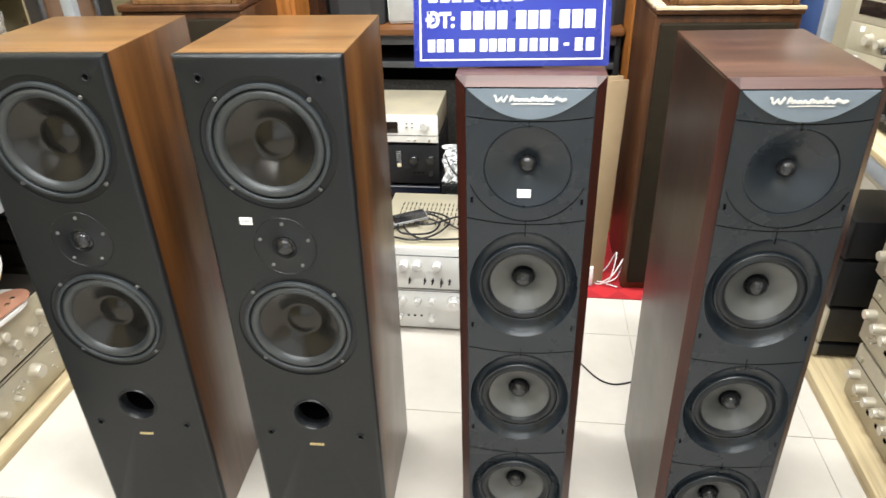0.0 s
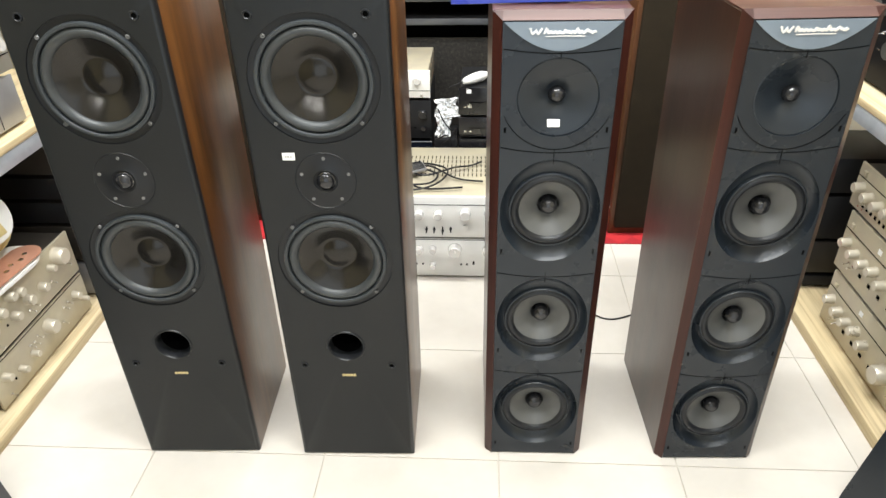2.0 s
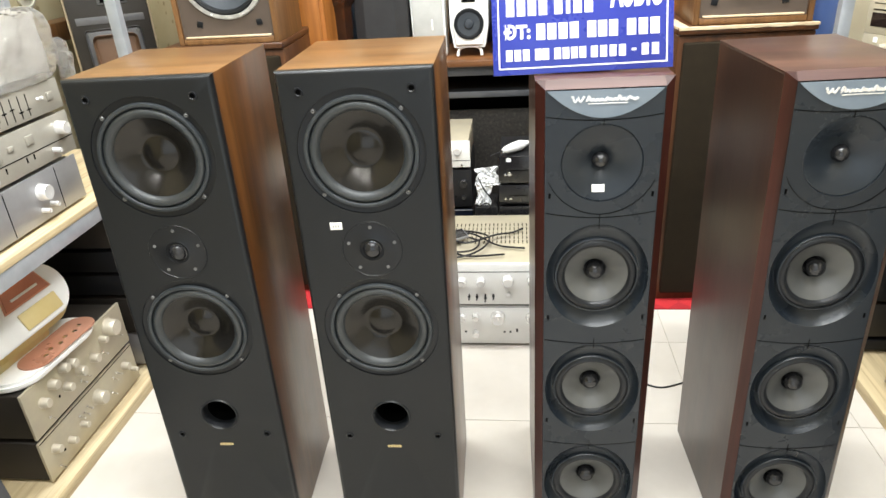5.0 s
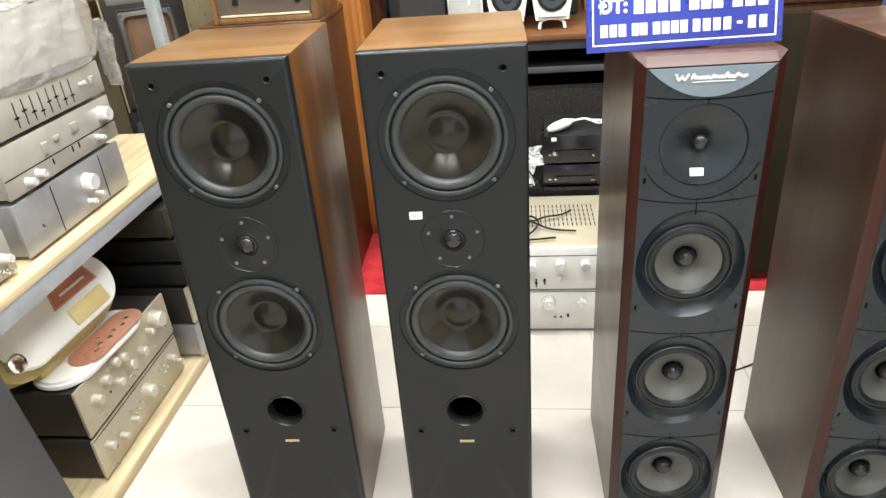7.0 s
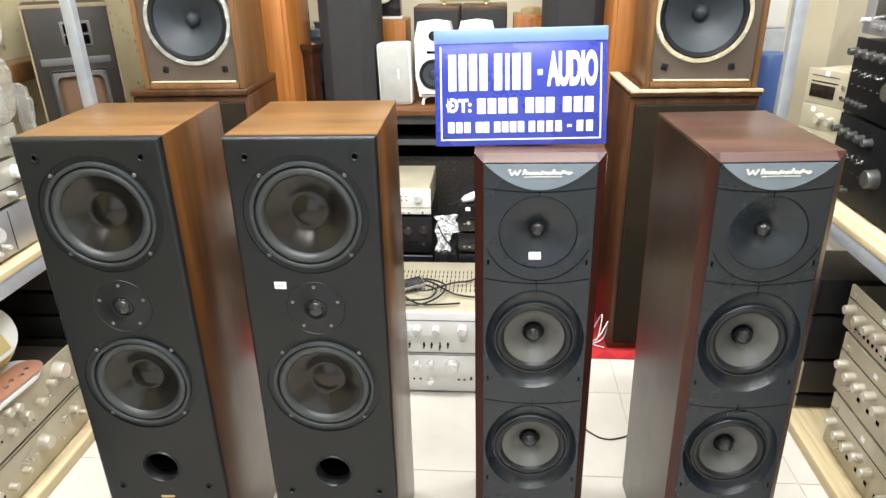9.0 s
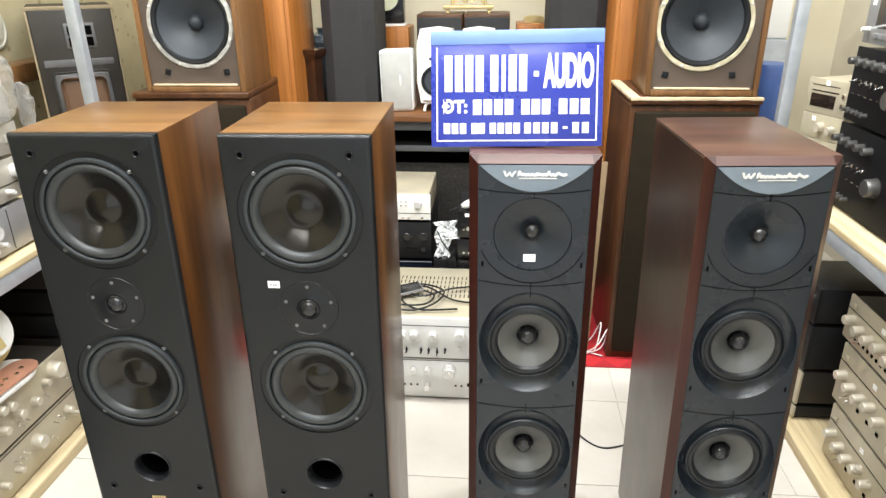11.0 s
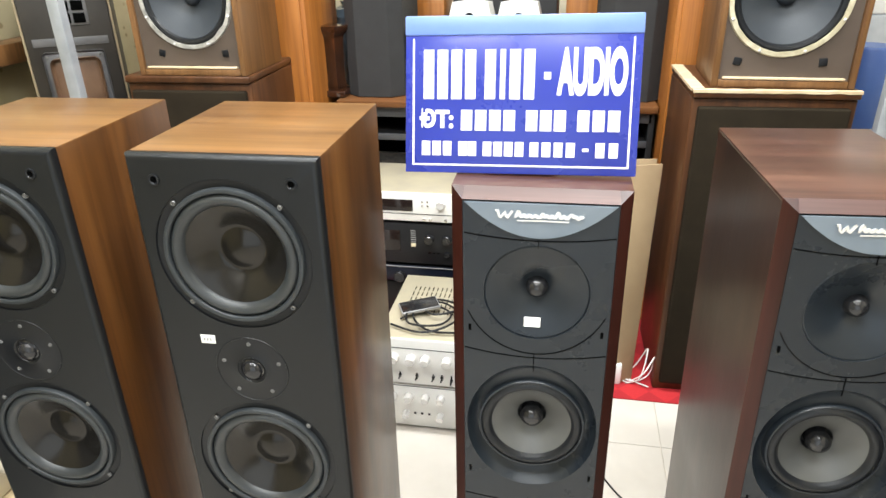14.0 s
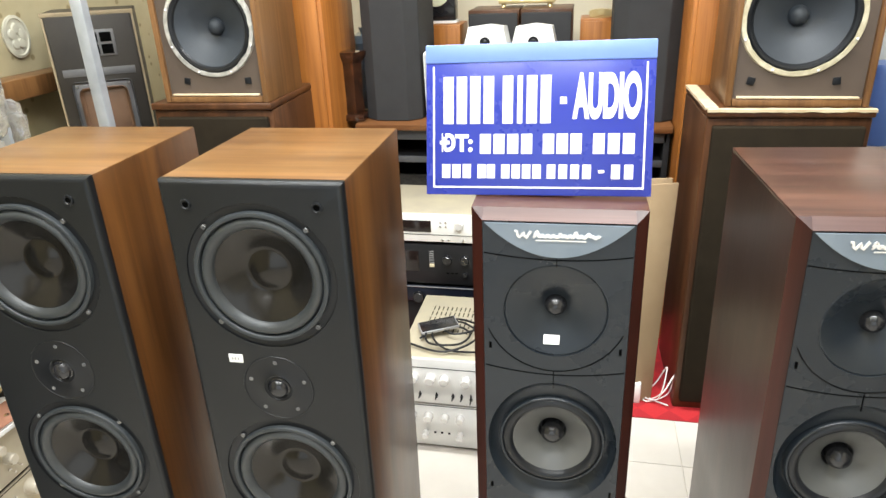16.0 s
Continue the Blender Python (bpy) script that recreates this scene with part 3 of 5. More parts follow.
# ---- the blue shop sign ----
def letters(text, size, mat, parent, at, label="", squeeze=1.0, bold=0.0):
    """Raised writing in the built-in font, centred at `at`, facing -y."""
    cu = bpy.data.curves.new("writing", "FONT")
    cu.body, cu.size, cu.align_x, cu.align_y, cu.extrude, cu.offset = text, size, "CENTER", "CENTER", 0.0003, bold
    tmp = bpy.data.objects.new("tmp", cu)
    scene.collection.objects.link(tmp)
    me = bpy.data.meshes.new_from_object(tmp.evaluated_get(bpy.context.evaluated_depsgraph_get()))
    bpy.data.objects.remove(tmp)
    me.materials.clear()
    me.materials.append(mat)
    ob = new("writing", me)
    ob.parent = parent
    ob.matrix_basis = Matrix.Translation(at) @ pose(0, 0, 0, 90) @ Matrix.Diagonal((squeeze, 1, 1, 1))
    if label:
        ob["label"] = label
    return ob


SW, SH = 0.291, 0.197
SIGN_SIZE = Matrix.Diagonal((0.966, 1, 0.950, 1))
sign = thing("shop_sign", pose(-0.003, 1.004, 0.9590, -15.5, -0.9, 0.5) @ SIGN_SIZE, "blue acrylic shop sign with white writing, on a speaker", "sign")
part("board", rbox(SW, 0.004, SH - 0.002, 0.001, (0, 0.002, 0)), BLUE, sign, "glossy dark blue board")
part("top_strip", rbox(SW + 0.001, 0.0066, 0.024, 0.002, (0, 0.0014, SH - 0.0235)), BLUE_LIGHT, sign, "lighter blue folded top strip")
part("easel_leg", rbox(0.10, 0.003, 0.17, 0.0008), BLUE, sign, "", pose(0, 0.028, -0.006, 8))
for x, z, w, h in ((0, 0.0095, SW - 0.020, 0.0022), (-SW / 2 + 0.0105, 0.0095, 0.0022, 0.160), (SW / 2 - 0.0105, 0.0095, 0.0022, 0.160)):
    part("border_line", rbox(w, 0.0006, h, 0, (x, -0.0004, z)), PAPER, sign)
def bar_row(name, xs, w, h, z):
    """White bars in a row, each a part of the sign."""
    xs = [x * 1.012 + 0.0025 for x in xs]
    first = part(name, rbox(w, 0.0006, h, 0), PAPER, sign, "", (xs[0], -0.0004, z), False)
    for x in xs[1:]:
        again(first, sign, (x, -0.0004, z))


bar_row("letter_bar", [-0.1165, -0.0990, -0.0815, -0.0640, -0.0395, -0.0090, 0.0085], 0.0132, 0.0615, 0.0945)
bar_row("narrow_letter_bar", [-0.0240], 0.0065, 0.0615, 0.0945)
part("dash", rbox(0.0085, 0.0006, 0.0090, 0, (0.0334, -0.0004, 0.1190)), PAPER, sign)
letters("AUDIO", 0.0745, PAPER, sign, (0.0880, -0.0006, 0.1255), "tall white block letters", 0.345, 0.0036)
letters("ĐT:", 0.0300, PAPER, sign, (-0.1045, -0.0006, 0.0680), "white block letters", 0.92, 0.0013)
bar_row("digit_bar", [-0.0680 + 0.0178 * k for k in range(4)] + [0.0130 + 0.0172 * k for k in range(3)] + [0.0755 + 0.0182 * k for k in range(3)], 0.0142, 0.0260, 0.0550)
bar_row("small_letter_bar", [-0.1195 + 0.0137 * k for k in range(3)] + [-0.0725, -0.0605] + [-0.0415 + 0.0134 * k for k in range(4)] + [0.0170 + 0.0148 * k for k in range(4)] + [0.0970, 0.1130], 0.0108, 0.0185, 0.0225)
part("dash", rbox(0.0075, 0.0006, 0.0040, 0, (0.0830, -0.0004, 0.0300)), PAPER, sign)


# ---- hi-fi units ----
GREY_SILVER = plain("grey_silver", (0.30, 0.30, 0.31), (0.38, 0.38, 0.39), 10, 0.36, 0.5, 0.1)
PALE_GREY = plain("pale_silver_panel", (0.31, 0.295, 0.255), (0.40, 0.38, 0.33), 12, 0.34, 0.2, 0.12, 400)
BLACK_PANEL = plain("black_panel", (0.006, 0.006, 0.007), (0.010, 0.010, 0.011), 9, 0.5, 0, 0.1, spec=0.08)
DIM_KNOB = plain("smoked_knob", (0.075, 0.073, 0.070), (0.11, 0.108, 0.104), 12, 0.32, 0.5, 0.05)
KNOB_CHAMP = plain("champagne_knob", (0.50, 0.455, 0.37), (0.60, 0.55, 0.45), 12, 0.3, 0.35, 0.05)
DISPLAY = plain("smoked_display", (0.012, 0.008, 0.007), (0.02, 0.013, 0.011), 10, 0.12, 0, 0.0)
CREAM_PRINT = plain("cream_print", (0.62, 0.55, 0.36), (0.70, 0.63, 0.44), 20, 0.5)
NAVY_PANEL = plain("navy_panel", (0.006, 0.008, 0.016), (0.009, 0.012, 0.022), 9, 0.35, 0, 0.1, spec=0.3)
BROWN_STEEL = plain("brown_black_steel", (0.020, 0.017, 0.014), (0.034, 0.029, 0.024), 8, 0.5, 0.2, 0.2)


def knob(parent, x, z, r, depth=0.02, mat=None, label=""):
    return part("knob", lathe([(r * 1.12, 0.0), (r * 1.12, -0.0015), (r, -0.002), (r * 0.97, -depth * 0.85), (r * 0.86, -depth), (r * 0.3, -depth * 0.97)], 20), mat or CHROME, parent, label, (x, 0, z))


def unit(name, m, w, h, d, label, face, body, category="amplifier", group="hi-fi units", knobs=(), levers=(), buttons=(), slots=(), window=None, line=None, tag=None, feet=True, knob_mat=None, vents=False, bright_edge=False, scale_at=None):
    """A hi-fi unit that faces -y: case, front panel, knobs, lever switches, buttons, slots, a display, a paper tag."""
    t = thing(name, m, label, category, group)
    f0 = 0.008 if feet else 0.0
    part("case", rbox(w - 0.012, d - 0.006, h - f0 - 0.003, 0.002, (0, 0.006 + (d - 0.006) / 2, f0)), body, t)
    part("front_panel", rbox(w, 0.007, h - f0, 0.0012, (0, 0.0035, f0), 2), face, t)
    if feet:
        for x in (-w / 2 + 0.04, w / 2 - 0.04):
            for y in (0.05, d - 0.05):
                part("foot", lathe_z([(0.012, 0), (0.014, 0.009)], 12, (x, y, 0)), BLACK, t)
    for x, z, r, *more in knobs:
        knob(t, x, z, r, more[0] if more else 0.02, knob_mat or (CHROME if face is GLOSS_BLACK else KNOB_CHAMP if face is CHAMPAGNE else BRIGHT))
    for x, z, *more in levers:
        lv = part("lever_switch", lathe([(0.0042, 0), (0.0042, -0.003), (0.0022, -0.004), (0.0018, -0.016), (0.0026, -0.017)], 10), BLACK if face is SILVER else CHROME, t, "", pose(x, 0, z, more[0] if more else 14))
    for x, z, bw, bh in buttons:
        part("button", rbox(bw, 0.006, bh, 0.0012, (x, -0.002, z)), face if bw > 0.012 else CHROME, t)
    for x, z, bw, bh in slots:
        part("slot", rbox(bw, 0.001, bh, 0, (x, -0.0003, z)), DARK, t)
    if window:
        x, z, bw, bh = window
        part("display", rbox(bw, 0.002, bh, 0.0006, (x, -0.0006, z)), DISPLAY, t, "smoked display window")
    if line:
        part("trim_line", rbox(w - 0.004, 0.001, 0.0018, 0, (0, -0.0004, line)), DARK, t)
    if tag:
        part("price_tag", rbox(0.016, 0.0008, 0.013, 0, (tag[0], -0.0006, tag[1])), PAPER, t, "white paper price tag")
    if bright_edge:
        part("top_edge", rbox(w, 0.003, 0.003, 0.0006, (0, -0.0008, h - 0.0035)), GREY_SILVER, t, "thin bright top edge")
    if scale_at:
        for k in range(6):
            part("scale_mark", rbox(0.016, 0.001, 0.0018, 0, (scale_at[0], -0.0006, scale_at[1] + 0.016 + 0.0075 * k)), GREY_PRINT, t)
        part("scale_lamp", rbox(0.015, 0.0012, 0.012, 0.0004, (scale_at[0], -0.0006, scale_at[1])), CREAM_PRINT, t, "pale cream square")
    if vents:
        v = bmesh.new()
        for i in range(26):
            for k in range(5):
                rbox(0.003, 0.022, 0.0006, 0, (-w / 2 + 0.05 + i * (w - 0.1) / 25, d * 0.42 + k * 0.032, h - 0.0031), 1, v)
        tagged(part("vent_grid", v, DARK, t), kind="stuff")
    return t


def rack_left(y, z):
    return pose(-1.205, y, z, 0, 0, 90)


def rack_right(y, z, x=0.842):
    return pose(x, y, z, 0, 0, -90)


# ---- the shelves along the left side ----
def shelf_rack(m, label, y0, y1, depth, z_shelf, far_post_x, far_post_y, side):
    """Plywood boards in a frame of galvanised angle posts. side +1: the front faces +x."""
    t = thing("shelf_rack", m, label, "shelf", "shelf racks")
    ln = y1 - y0
    xc = -side * depth / 2
    part("lower_board", rbox(depth, ln, 0.022, 0.002, (xc, (y0 + y1) / 2, 0.013)), PLANK, t)
    part("batten", rbox(0.02, ln, 0.013, 0.001, (-side * 0.012, (y0 + y1) / 2, 0)), PLANK, t)
    part("upper_board", rbox(depth, ln, 0.018, 0.002, (xc, (y0 + y1) / 2, z_shelf - 0.018)), PLANK, t)
    part("shelf_beam", rbox(0.003, ln, 0.038, 0.0008, (-side * 0.004, (y0 + y1) / 2, z_shelf - 0.057)), STEEL, t, "galvanised angle beam")
    part("shelf_beam", rbox(0.003, ln, 0.038, 0.0008, (-side * (depth - 0.002), (y0 + y1) / 2, z_shelf - 0.057)), STEEL, t)
    for px, py in ((far_post_x, far_post_y), (-side * (depth - 0.02), far_post_y), (-side * (depth - 0.02), y0 + 0.02)):
        bm = rbox(0.032, 0.0025, 2.0, 0.0005, (0, 0, 0))
        rbox(0.0025, 0.024, 2.0, 0.0005, (side * 0.01475, 0.0133, 0), 1, bm)
        part("post", bm, STEEL, t, "slotted galvanised steel angle", (px, py, 0))
    return t


shelf_rack(pose(-1.172, 0, 0), "long plywood and steel rack full of amplifiers", 0.84, 1.84, 0.42, 0.598, -0.066, 1.80, 1)
shelf_rack(pose(0.788, 0, 0), "plywood and steel rack with black and champagne amplifiers", 0.93, 1.92, 0.42, 0.645, -0.008, 1.905, -1)

unit("integrated_amplifier", rack_left(1.197, 0.035), 0.412, 0.122, 0.30, "champagne integrated amplifier with lever switches, on a plywood board", CHAMPAGNE, BROWN_STEEL,
     knobs=((-0.168, 0.078, 0.010), (-0.115, 0.056, 0.009), (-0.062, 0.060, 0.0085), (0.018, 0.082, 0.019, 0.026), (0.150, 0.085, 0.011), (0.178, 0.055, 0.007)),
     levers=((-0.17, 0.026), (-0.062, 0.085), (-0.045, 0.082), (-0.028, 0.088), (0.075, 0.052), (0.095, 0.085), (0.115, 0.088)), slots=((-0.14, 0.045, 0.006, 0.006),), line=0.118)
unit("integrated_amplifier", rack_left(1.20, 0.158), 0.412, 0.133, 0.33, "champagne amplifier with many knobs and dark metal case", CHAMPAGNE, BROWN_STEEL,
     knobs=((-0.155, 0.078, 0.012), (-0.112, 0.098, 0.012), (-0.065, 0.112, 0.012), (-0.072, 0.060, 0.011), (-0.015, 0.066, 0.013), (-0.035, 0.104, 0.012), (0.045, 0.062, 0.012), (0.135, 0.098, 0.023, 0.028), (0.095, 0.086, 0.009)),
     levers=((-0.15, 0.032), (0.0, 0.042), (-0.02, 0.038), (0.085, 0.052), (0.16, 0.06)), slots=((-0.1, 0.05, 0.005, 0.006), (0.17, 0.085, 0.008, 0.008)))
unit("integrated_amplifier", rack_left(1.223, 0.598), 0.385, 0.118, 0.32, "grey-silver amplifier with curved centre and round volume dial", GREY_SILVER, GREY_SILVER,
     knobs=((0.042, 0.074, 0.019, 0.02), (0.028, 0.034, 0.006), (0.062, 0.038, 0.006)), buttons=((-0.135, 0.045, 0.009, 0.012),), slots=((0.105, 0.012, 0.002, 0.1), (-0.075, 0.012, 0.002, 0.1)))
unit("integrated_amplifier", rack_left(1.235, 0.717), 0.395, 0.106, 0.32, "pale silver amplifier with square selector knobs", PALE_GREY, PALE_GREY,
     knobs=((0.155, 0.073, 0.016, 0.022), (-0.14, 0.026, 0.008), (-0.105, 0.03, 0.008), (0.115, 0.03, 0.006)), buttons=((-0.062, 0.055, 0.017, 0.024), (-0.02, 0.07, 0.018, 0.010), (0.045, 0.066, 0.024, 0.020)),
     slots=((0.02, 0.03, 0.004, 0.012), (0.045, 0.03, 0.004, 0.012), (-0.05, 0.028, 0.004, 0.012)), line=0.045)
unit("equaliser", rack_left(1.24, 0.824), 0.385, 0.078, 0.28, "pale silver graphic equaliser with black slider slots", PALE_GREY, PALE_GREY, "equaliser",
     slots=[(-0.11 + 0.026 * k, 0.016, 0.0022, 0.05) for k in range(8)] + [(-0.11 + 0.026 * k, 0.034 + 0.008 * math.sin(k * 1.7), 0.014, 0.003) for k in range(8)], buttons=((0.15, 0.034, 0.020, 0.018),), knobs=((0.108, 0.045, 0.0035, 0.006), (0.122, 0.045, 0.0035, 0.006)))
unit("integrated_amplifier", rack_left(0.92, 0.598), 0.14, 0.095, 0.25, "small pale silver amplifier with bright switches", PALE_GREY, PALE_GREY,
     knobs=((0.045, 0.045, 0.009), (-0.02, 0.03, 0.008)), levers=((0.03, 0.025), (0.045, 0.025), (-0.03, 0.06)))

# far end of the left rack
for z, h, f, b, lab, x in ((0.035, 0.115, GREY_SILVER, GREY_SILVER, "grey-silver tuner with long front slots", -1.17), (0.151, 0.121, CHAMPAGNE, BROWN_STEEL, "champagne cassette deck with dark case", -1.165),
                           (0.273, 0.073, BLACK, BLACK, "slim black compact disc player", -1.142), (0.347, 0.073, BLACK, BLACK, "slim black tuner below a brown box", -1.142), (0.421, 0.09, BROWN_STEEL, BROWN_STEEL, "dusty brown-black amplifier case", -1.165)):
    unit("hifi_separate", pose(x, 1.645, z, 0, 0, 90), 0.38, h, 0.30, lab, f, b, "hi-fi separate", buttons=[(-0.165 + 0.018 * k, h * 0.45, 0.011, 0.006) for k in range(4)], slots=((0.05, h * 0.55, 0.16, 0.014), (-0.12, h * 0.3, 0.07, 0.004)))

# plastic-wrapped box on the equaliser
PLASTIC, n, l, p = material("bubble_wrap")
v = coords(n, l, (1.0, 0.6, 2.2))
fold = noise_tex(n, l, v, 9, 3, 0.5, 0.0)
l.new(ramp(n, l, fold, [(0.32, (0.70, 0.69, 0.67)), (0.68, (0.92, 0.92, 0.90))]), p.inputs["Base Color"])
p.inputs["Roughness"].default_value, p.inputs["Transmission Weight"].default_value, p.inputs["Coat Weight"].default_value = 0.08, 0.82, 1.0
rumple = noise_tex(n, l, v, 19, 3, 0.45, 1.2)
bump(n, l, p, rumple, 1.0, 0.012)
l.new(p.inputs["Normal"].links[0].from_socket, p.inputs["Coat Normal"])
p.inputs["IOR"].default_value, p.inputs["Coat Roughness"].default_value = 1.15, 0.05


def crumpled(sx, sy, sz, seed, amount, cuts=14):
    bm = bmesh.new()
    bmesh.ops.create_cube(bm, size=1, matrix=Matrix.Translation((0, 0, sz / 2)) @ Matrix.Diagonal((sx, sy, sz, 1)))
    bmesh.ops.subdivide_edges(bm, edges=bm.edges[:], cuts=cuts, use_grid_fill=True)
    for q in bm.verts:
        c = Vector((0, 0, sz / 2))
        d = q.co - c
        k = 1 - 0.10 * (abs(d.x) / sx * 2) ** 4 * (abs(d.z) / sz * 2) ** 4 - 0.06 * (abs(d.x) / sx * 2) ** 6
        q.co = c + d * k
        s = noise.noise((q.co + Vector((seed, 0, 0))) * 24) + 0.6 * noise.noise((q.co + Vector((0, seed, 0))) * 60)
        f = amount * (1.0 if q.co.z > 0.004 else 0.0)
        q.co += d.normalized() * f * (s + 0.15)
    return bm


wrap = thing("wrapped_box", rack_left(1.265, 0.902), "silver hi-fi box wrapped in clear crumpled plastic", "package")
part("box", rbox(0.37, 0.26, 0.135, 0.004, (0, 0.16, 0.012)), SILVER, wrap)
part("wrapping", crumpled(0.44, 0.32, 0.165, 3.1, 0.008, 26), PLASTIC, wrap, "clear crumpled plastic", (0, 0.155, 0))
part("loose_flap", crumpled(0.016, 0.03, 0.15, 8.2, 0.016, 14), PLASTIC, wrap, "hanging twist of plastic", pose(0.222, 0.0, -0.07, 4, -6, 0))

# ---- the cream radio on the left amplifier ----
CREAM = plain("cream_plastic", (0.58, 0.46, 0.20), (0.66, 0.54, 0.26), 8, 0.3, 0, 0.0, coat=0.3)
COPPER = plain("copper_panel", (0.50, 0.24, 0.16), (0.60, 0.32, 0.22), 8, 0.3, 0.4, 0.0)
PINKGLASS = plain("pink_window", (0.42, 0.17, 0.12), (0.52, 0.24, 0.17), 8, 0.12, 0.2, 0.0, coat=0.5)


def stadium(w, h, y0, y1, inset=0.0, n=14):
    r = h / 2
    pts = [(w / 2 - r + r * math.cos(a), r * math.sin(a)) for a in (-math.pi / 2 + math.pi * k / n for k in range(n + 1))]
    pts += [(-w / 2 + r + r * math.cos(a), r * math.sin(a)) for a in (math.pi / 2 + math.pi * k / n for k in range(n + 1))]
    bm = prism(pts, y0, y1)
    if inset:
        bmesh.ops.bevel(bm, geom=[e for e in bm.edges if abs(e.verts[0].co.y - e.verts[1].co.y) < 1e-6], offset=inset, segments=4, affect="EDGES")
    return bm


radio = thing("portable_radio", pose(-1.215, 1.112, 0.291, 0, 0, 86), "cream and white portable radio with copper control panel", "radio")
foot = part("base", stadium(0.30, 0.14, 0, 0.022, 0.007), WHITE, radio, "white oval base", pose(0.035, 0.045, 0.0, 90))
part("control_panel", stadium(0.23, 0.08, 0, 0.004, 0.001), COPPER, radio, "copper control panel", pose(0.065, 0.016, 0.0212, 90))
for k in range(6):
    part("button", lathe_z([(0.006, 0), (0.006, 0.003), (0.004, 0.0042)], 12), CHROME, radio, "", (0.005 + 0.026 * k, 0.0 + 0.008 * (k % 2), 0.0248))
part("neck", rbox(0.20, 0.07, 0.05, 0.008, (0, 0.095, 0.02), 2), CREAM, radio)
tilt = pose(0, 0.098, 0.120, -24)
part("body", stadium(0.40, 0.172, -0.052, 0.085, 0.030), CREAM, radio, "cream rounded body", tilt)
part("front_shell", stadium(0.36, 0.136, -0.058, -0.048, 0.004), WHITE, radio, "white speaker front", tilt)
part("window", prism([(-0.012, 0.006), (0.125, 0.006), (0.108, 0.060), (0.006, 0.060)], -0.063, -0.057), PINKGLASS, radio, "pink display window", tilt)
part("window_frame", prism([(-0.018, 0.002), (0.132, 0.002), (0.112, 0.064), (0.002, 0.064)], -0.0605, -0.0565), COPPER, radio, "", tilt)
part("dial_strip", rbox(0.085, 0.003, 0.006, 0.001, (0.056, -0.0635, 0.020)), WHITE, radio, "", tilt)
part("cassette_door", rbox(0.12, 0.006, 0.042, 0.002, (0.065, -0.06, -0.055)), CREAM, radio, "", tilt)
part("end_cap", lathe([(0.021, -0.050), (0.021, -0.064), (0.016, -0.068), (0.004, -0.069)], 20, -0.165, -0.028), CHROME, radio, "", tilt)

# ---- the rack along the right side ----
for z, y, h, b, lab in ((0.035, 1.205, 0.158, GREY_SILVER, "champagne amplifier on the plywood board"), (0.194, 1.222, 0.168, GREY_SILVER, "champagne amplifier in the middle of a stack"), (0.363, 1.245, 0.122, BLACK, "champagne receiver with black top")):
    unit("integrated_amplifier", rack_right(y, z), 0.44, h, 0.33, lab, CHAMPAGNE, b,
         knobs=[(-0.185 + 0.045 * k, h * (0.5 if k % 3 else 0.55), 0.0125, 0.024) for k in range(5)] + [(0.09, h * 0.45, 0.024, 0.028)],
         levers=[(-0.155 + 0.02 * k, h * 0.3) for k in range(2)] + [(0.14, h * 0.35), (0.165, h * 0.35)],
         slots=[(-0.16 + 0.02 * k, h * 0.2, 0.009, 0.009) for k in range(8)] if h < 0.13 else [(-0.1 + 0.045 * k, h * 0.25, 0.012, 0.01) for k in range(4)], line=h * 0.72, tag=(-0.06, h * 0.8), buttons=((-0.19, h * 0.78, 0.013, 0.013),))
for z, h, f, b, lab in ((0.035, 0.044, CHAMPAGNE, BLACK, "slim champagne unit with black case"), (0.08, 0.112, CHAMPAGNE, BROWN_STEEL, "small champagne amplifier with one knob"), (0.193, 0.142, BLACK, BLACK, "small black amplifier in a stack"), (0.336, 0.112, BLACK, BLACK, "small black tuner on a black unit")):
    unit("mini_component", pose(0.815, 1.665, z, 0, 0, -90), 0.21, h, 0.20, lab, f, b, "hi-fi separate", knobs=((0.06, h * 0.6, 0.012), (-0.03, h * 0.5, 0.008)), slots=((-0.03, h * 0.25, 0.08, 0.004),))
for z, h, lab in ((0.645, 0.215, "tall glossy black amplifier with silver knobs"), (0.861, 0.185, "glossy black preamplifier with silver knobs")):
    unit("black_amplifier", rack_right(1.485, z, 0.845), 0.44, h, 0.34, lab, BLACK_PANEL, BLACK, knob_mat=DIM_KNOB,
         knobs=[(-0.205 + 0.038 * k, h * 0.82, 0.0095, 0.022) for k in range(5)] + [(-0.0, h * 0.48, 0.022, 0.026), (0.12, h * 0.5, 0.016, 0.022)] + [(-0.2 + 0.022 * k, h * 0.18, 0.005, 0.016) for k in range(5)],
         levers=[(-0.19 + 0.024 * k, h * 0.58) for k in range(6)], buttons=[(-0.19 + 0.03 * k, h * 0.4, 0.010, 0.002) for k in range(5)])
unit("cassette_deck", rack_right(1.485, 1.047, 0.850), 0.44, 0.13, 0.28, "silver cassette deck with smoked window, on black amplifiers", GREY_SILVER, GREY_SILVER, "cassette deck",
     window=(-0.06, 0.045, 0.22, 0.07), buttons=[(-0.16 + 0.026 * k, 0.022, 0.019, 0.012) for k in range(8)], tag=(-0.195, 0.095), knobs=((-0.195, 0.04, 0.006),))
micro = pose(0.835, 1.79, 0, 0, 0, -66) @ Matrix.Diagonal((0.78, 0.9, 1, 1))
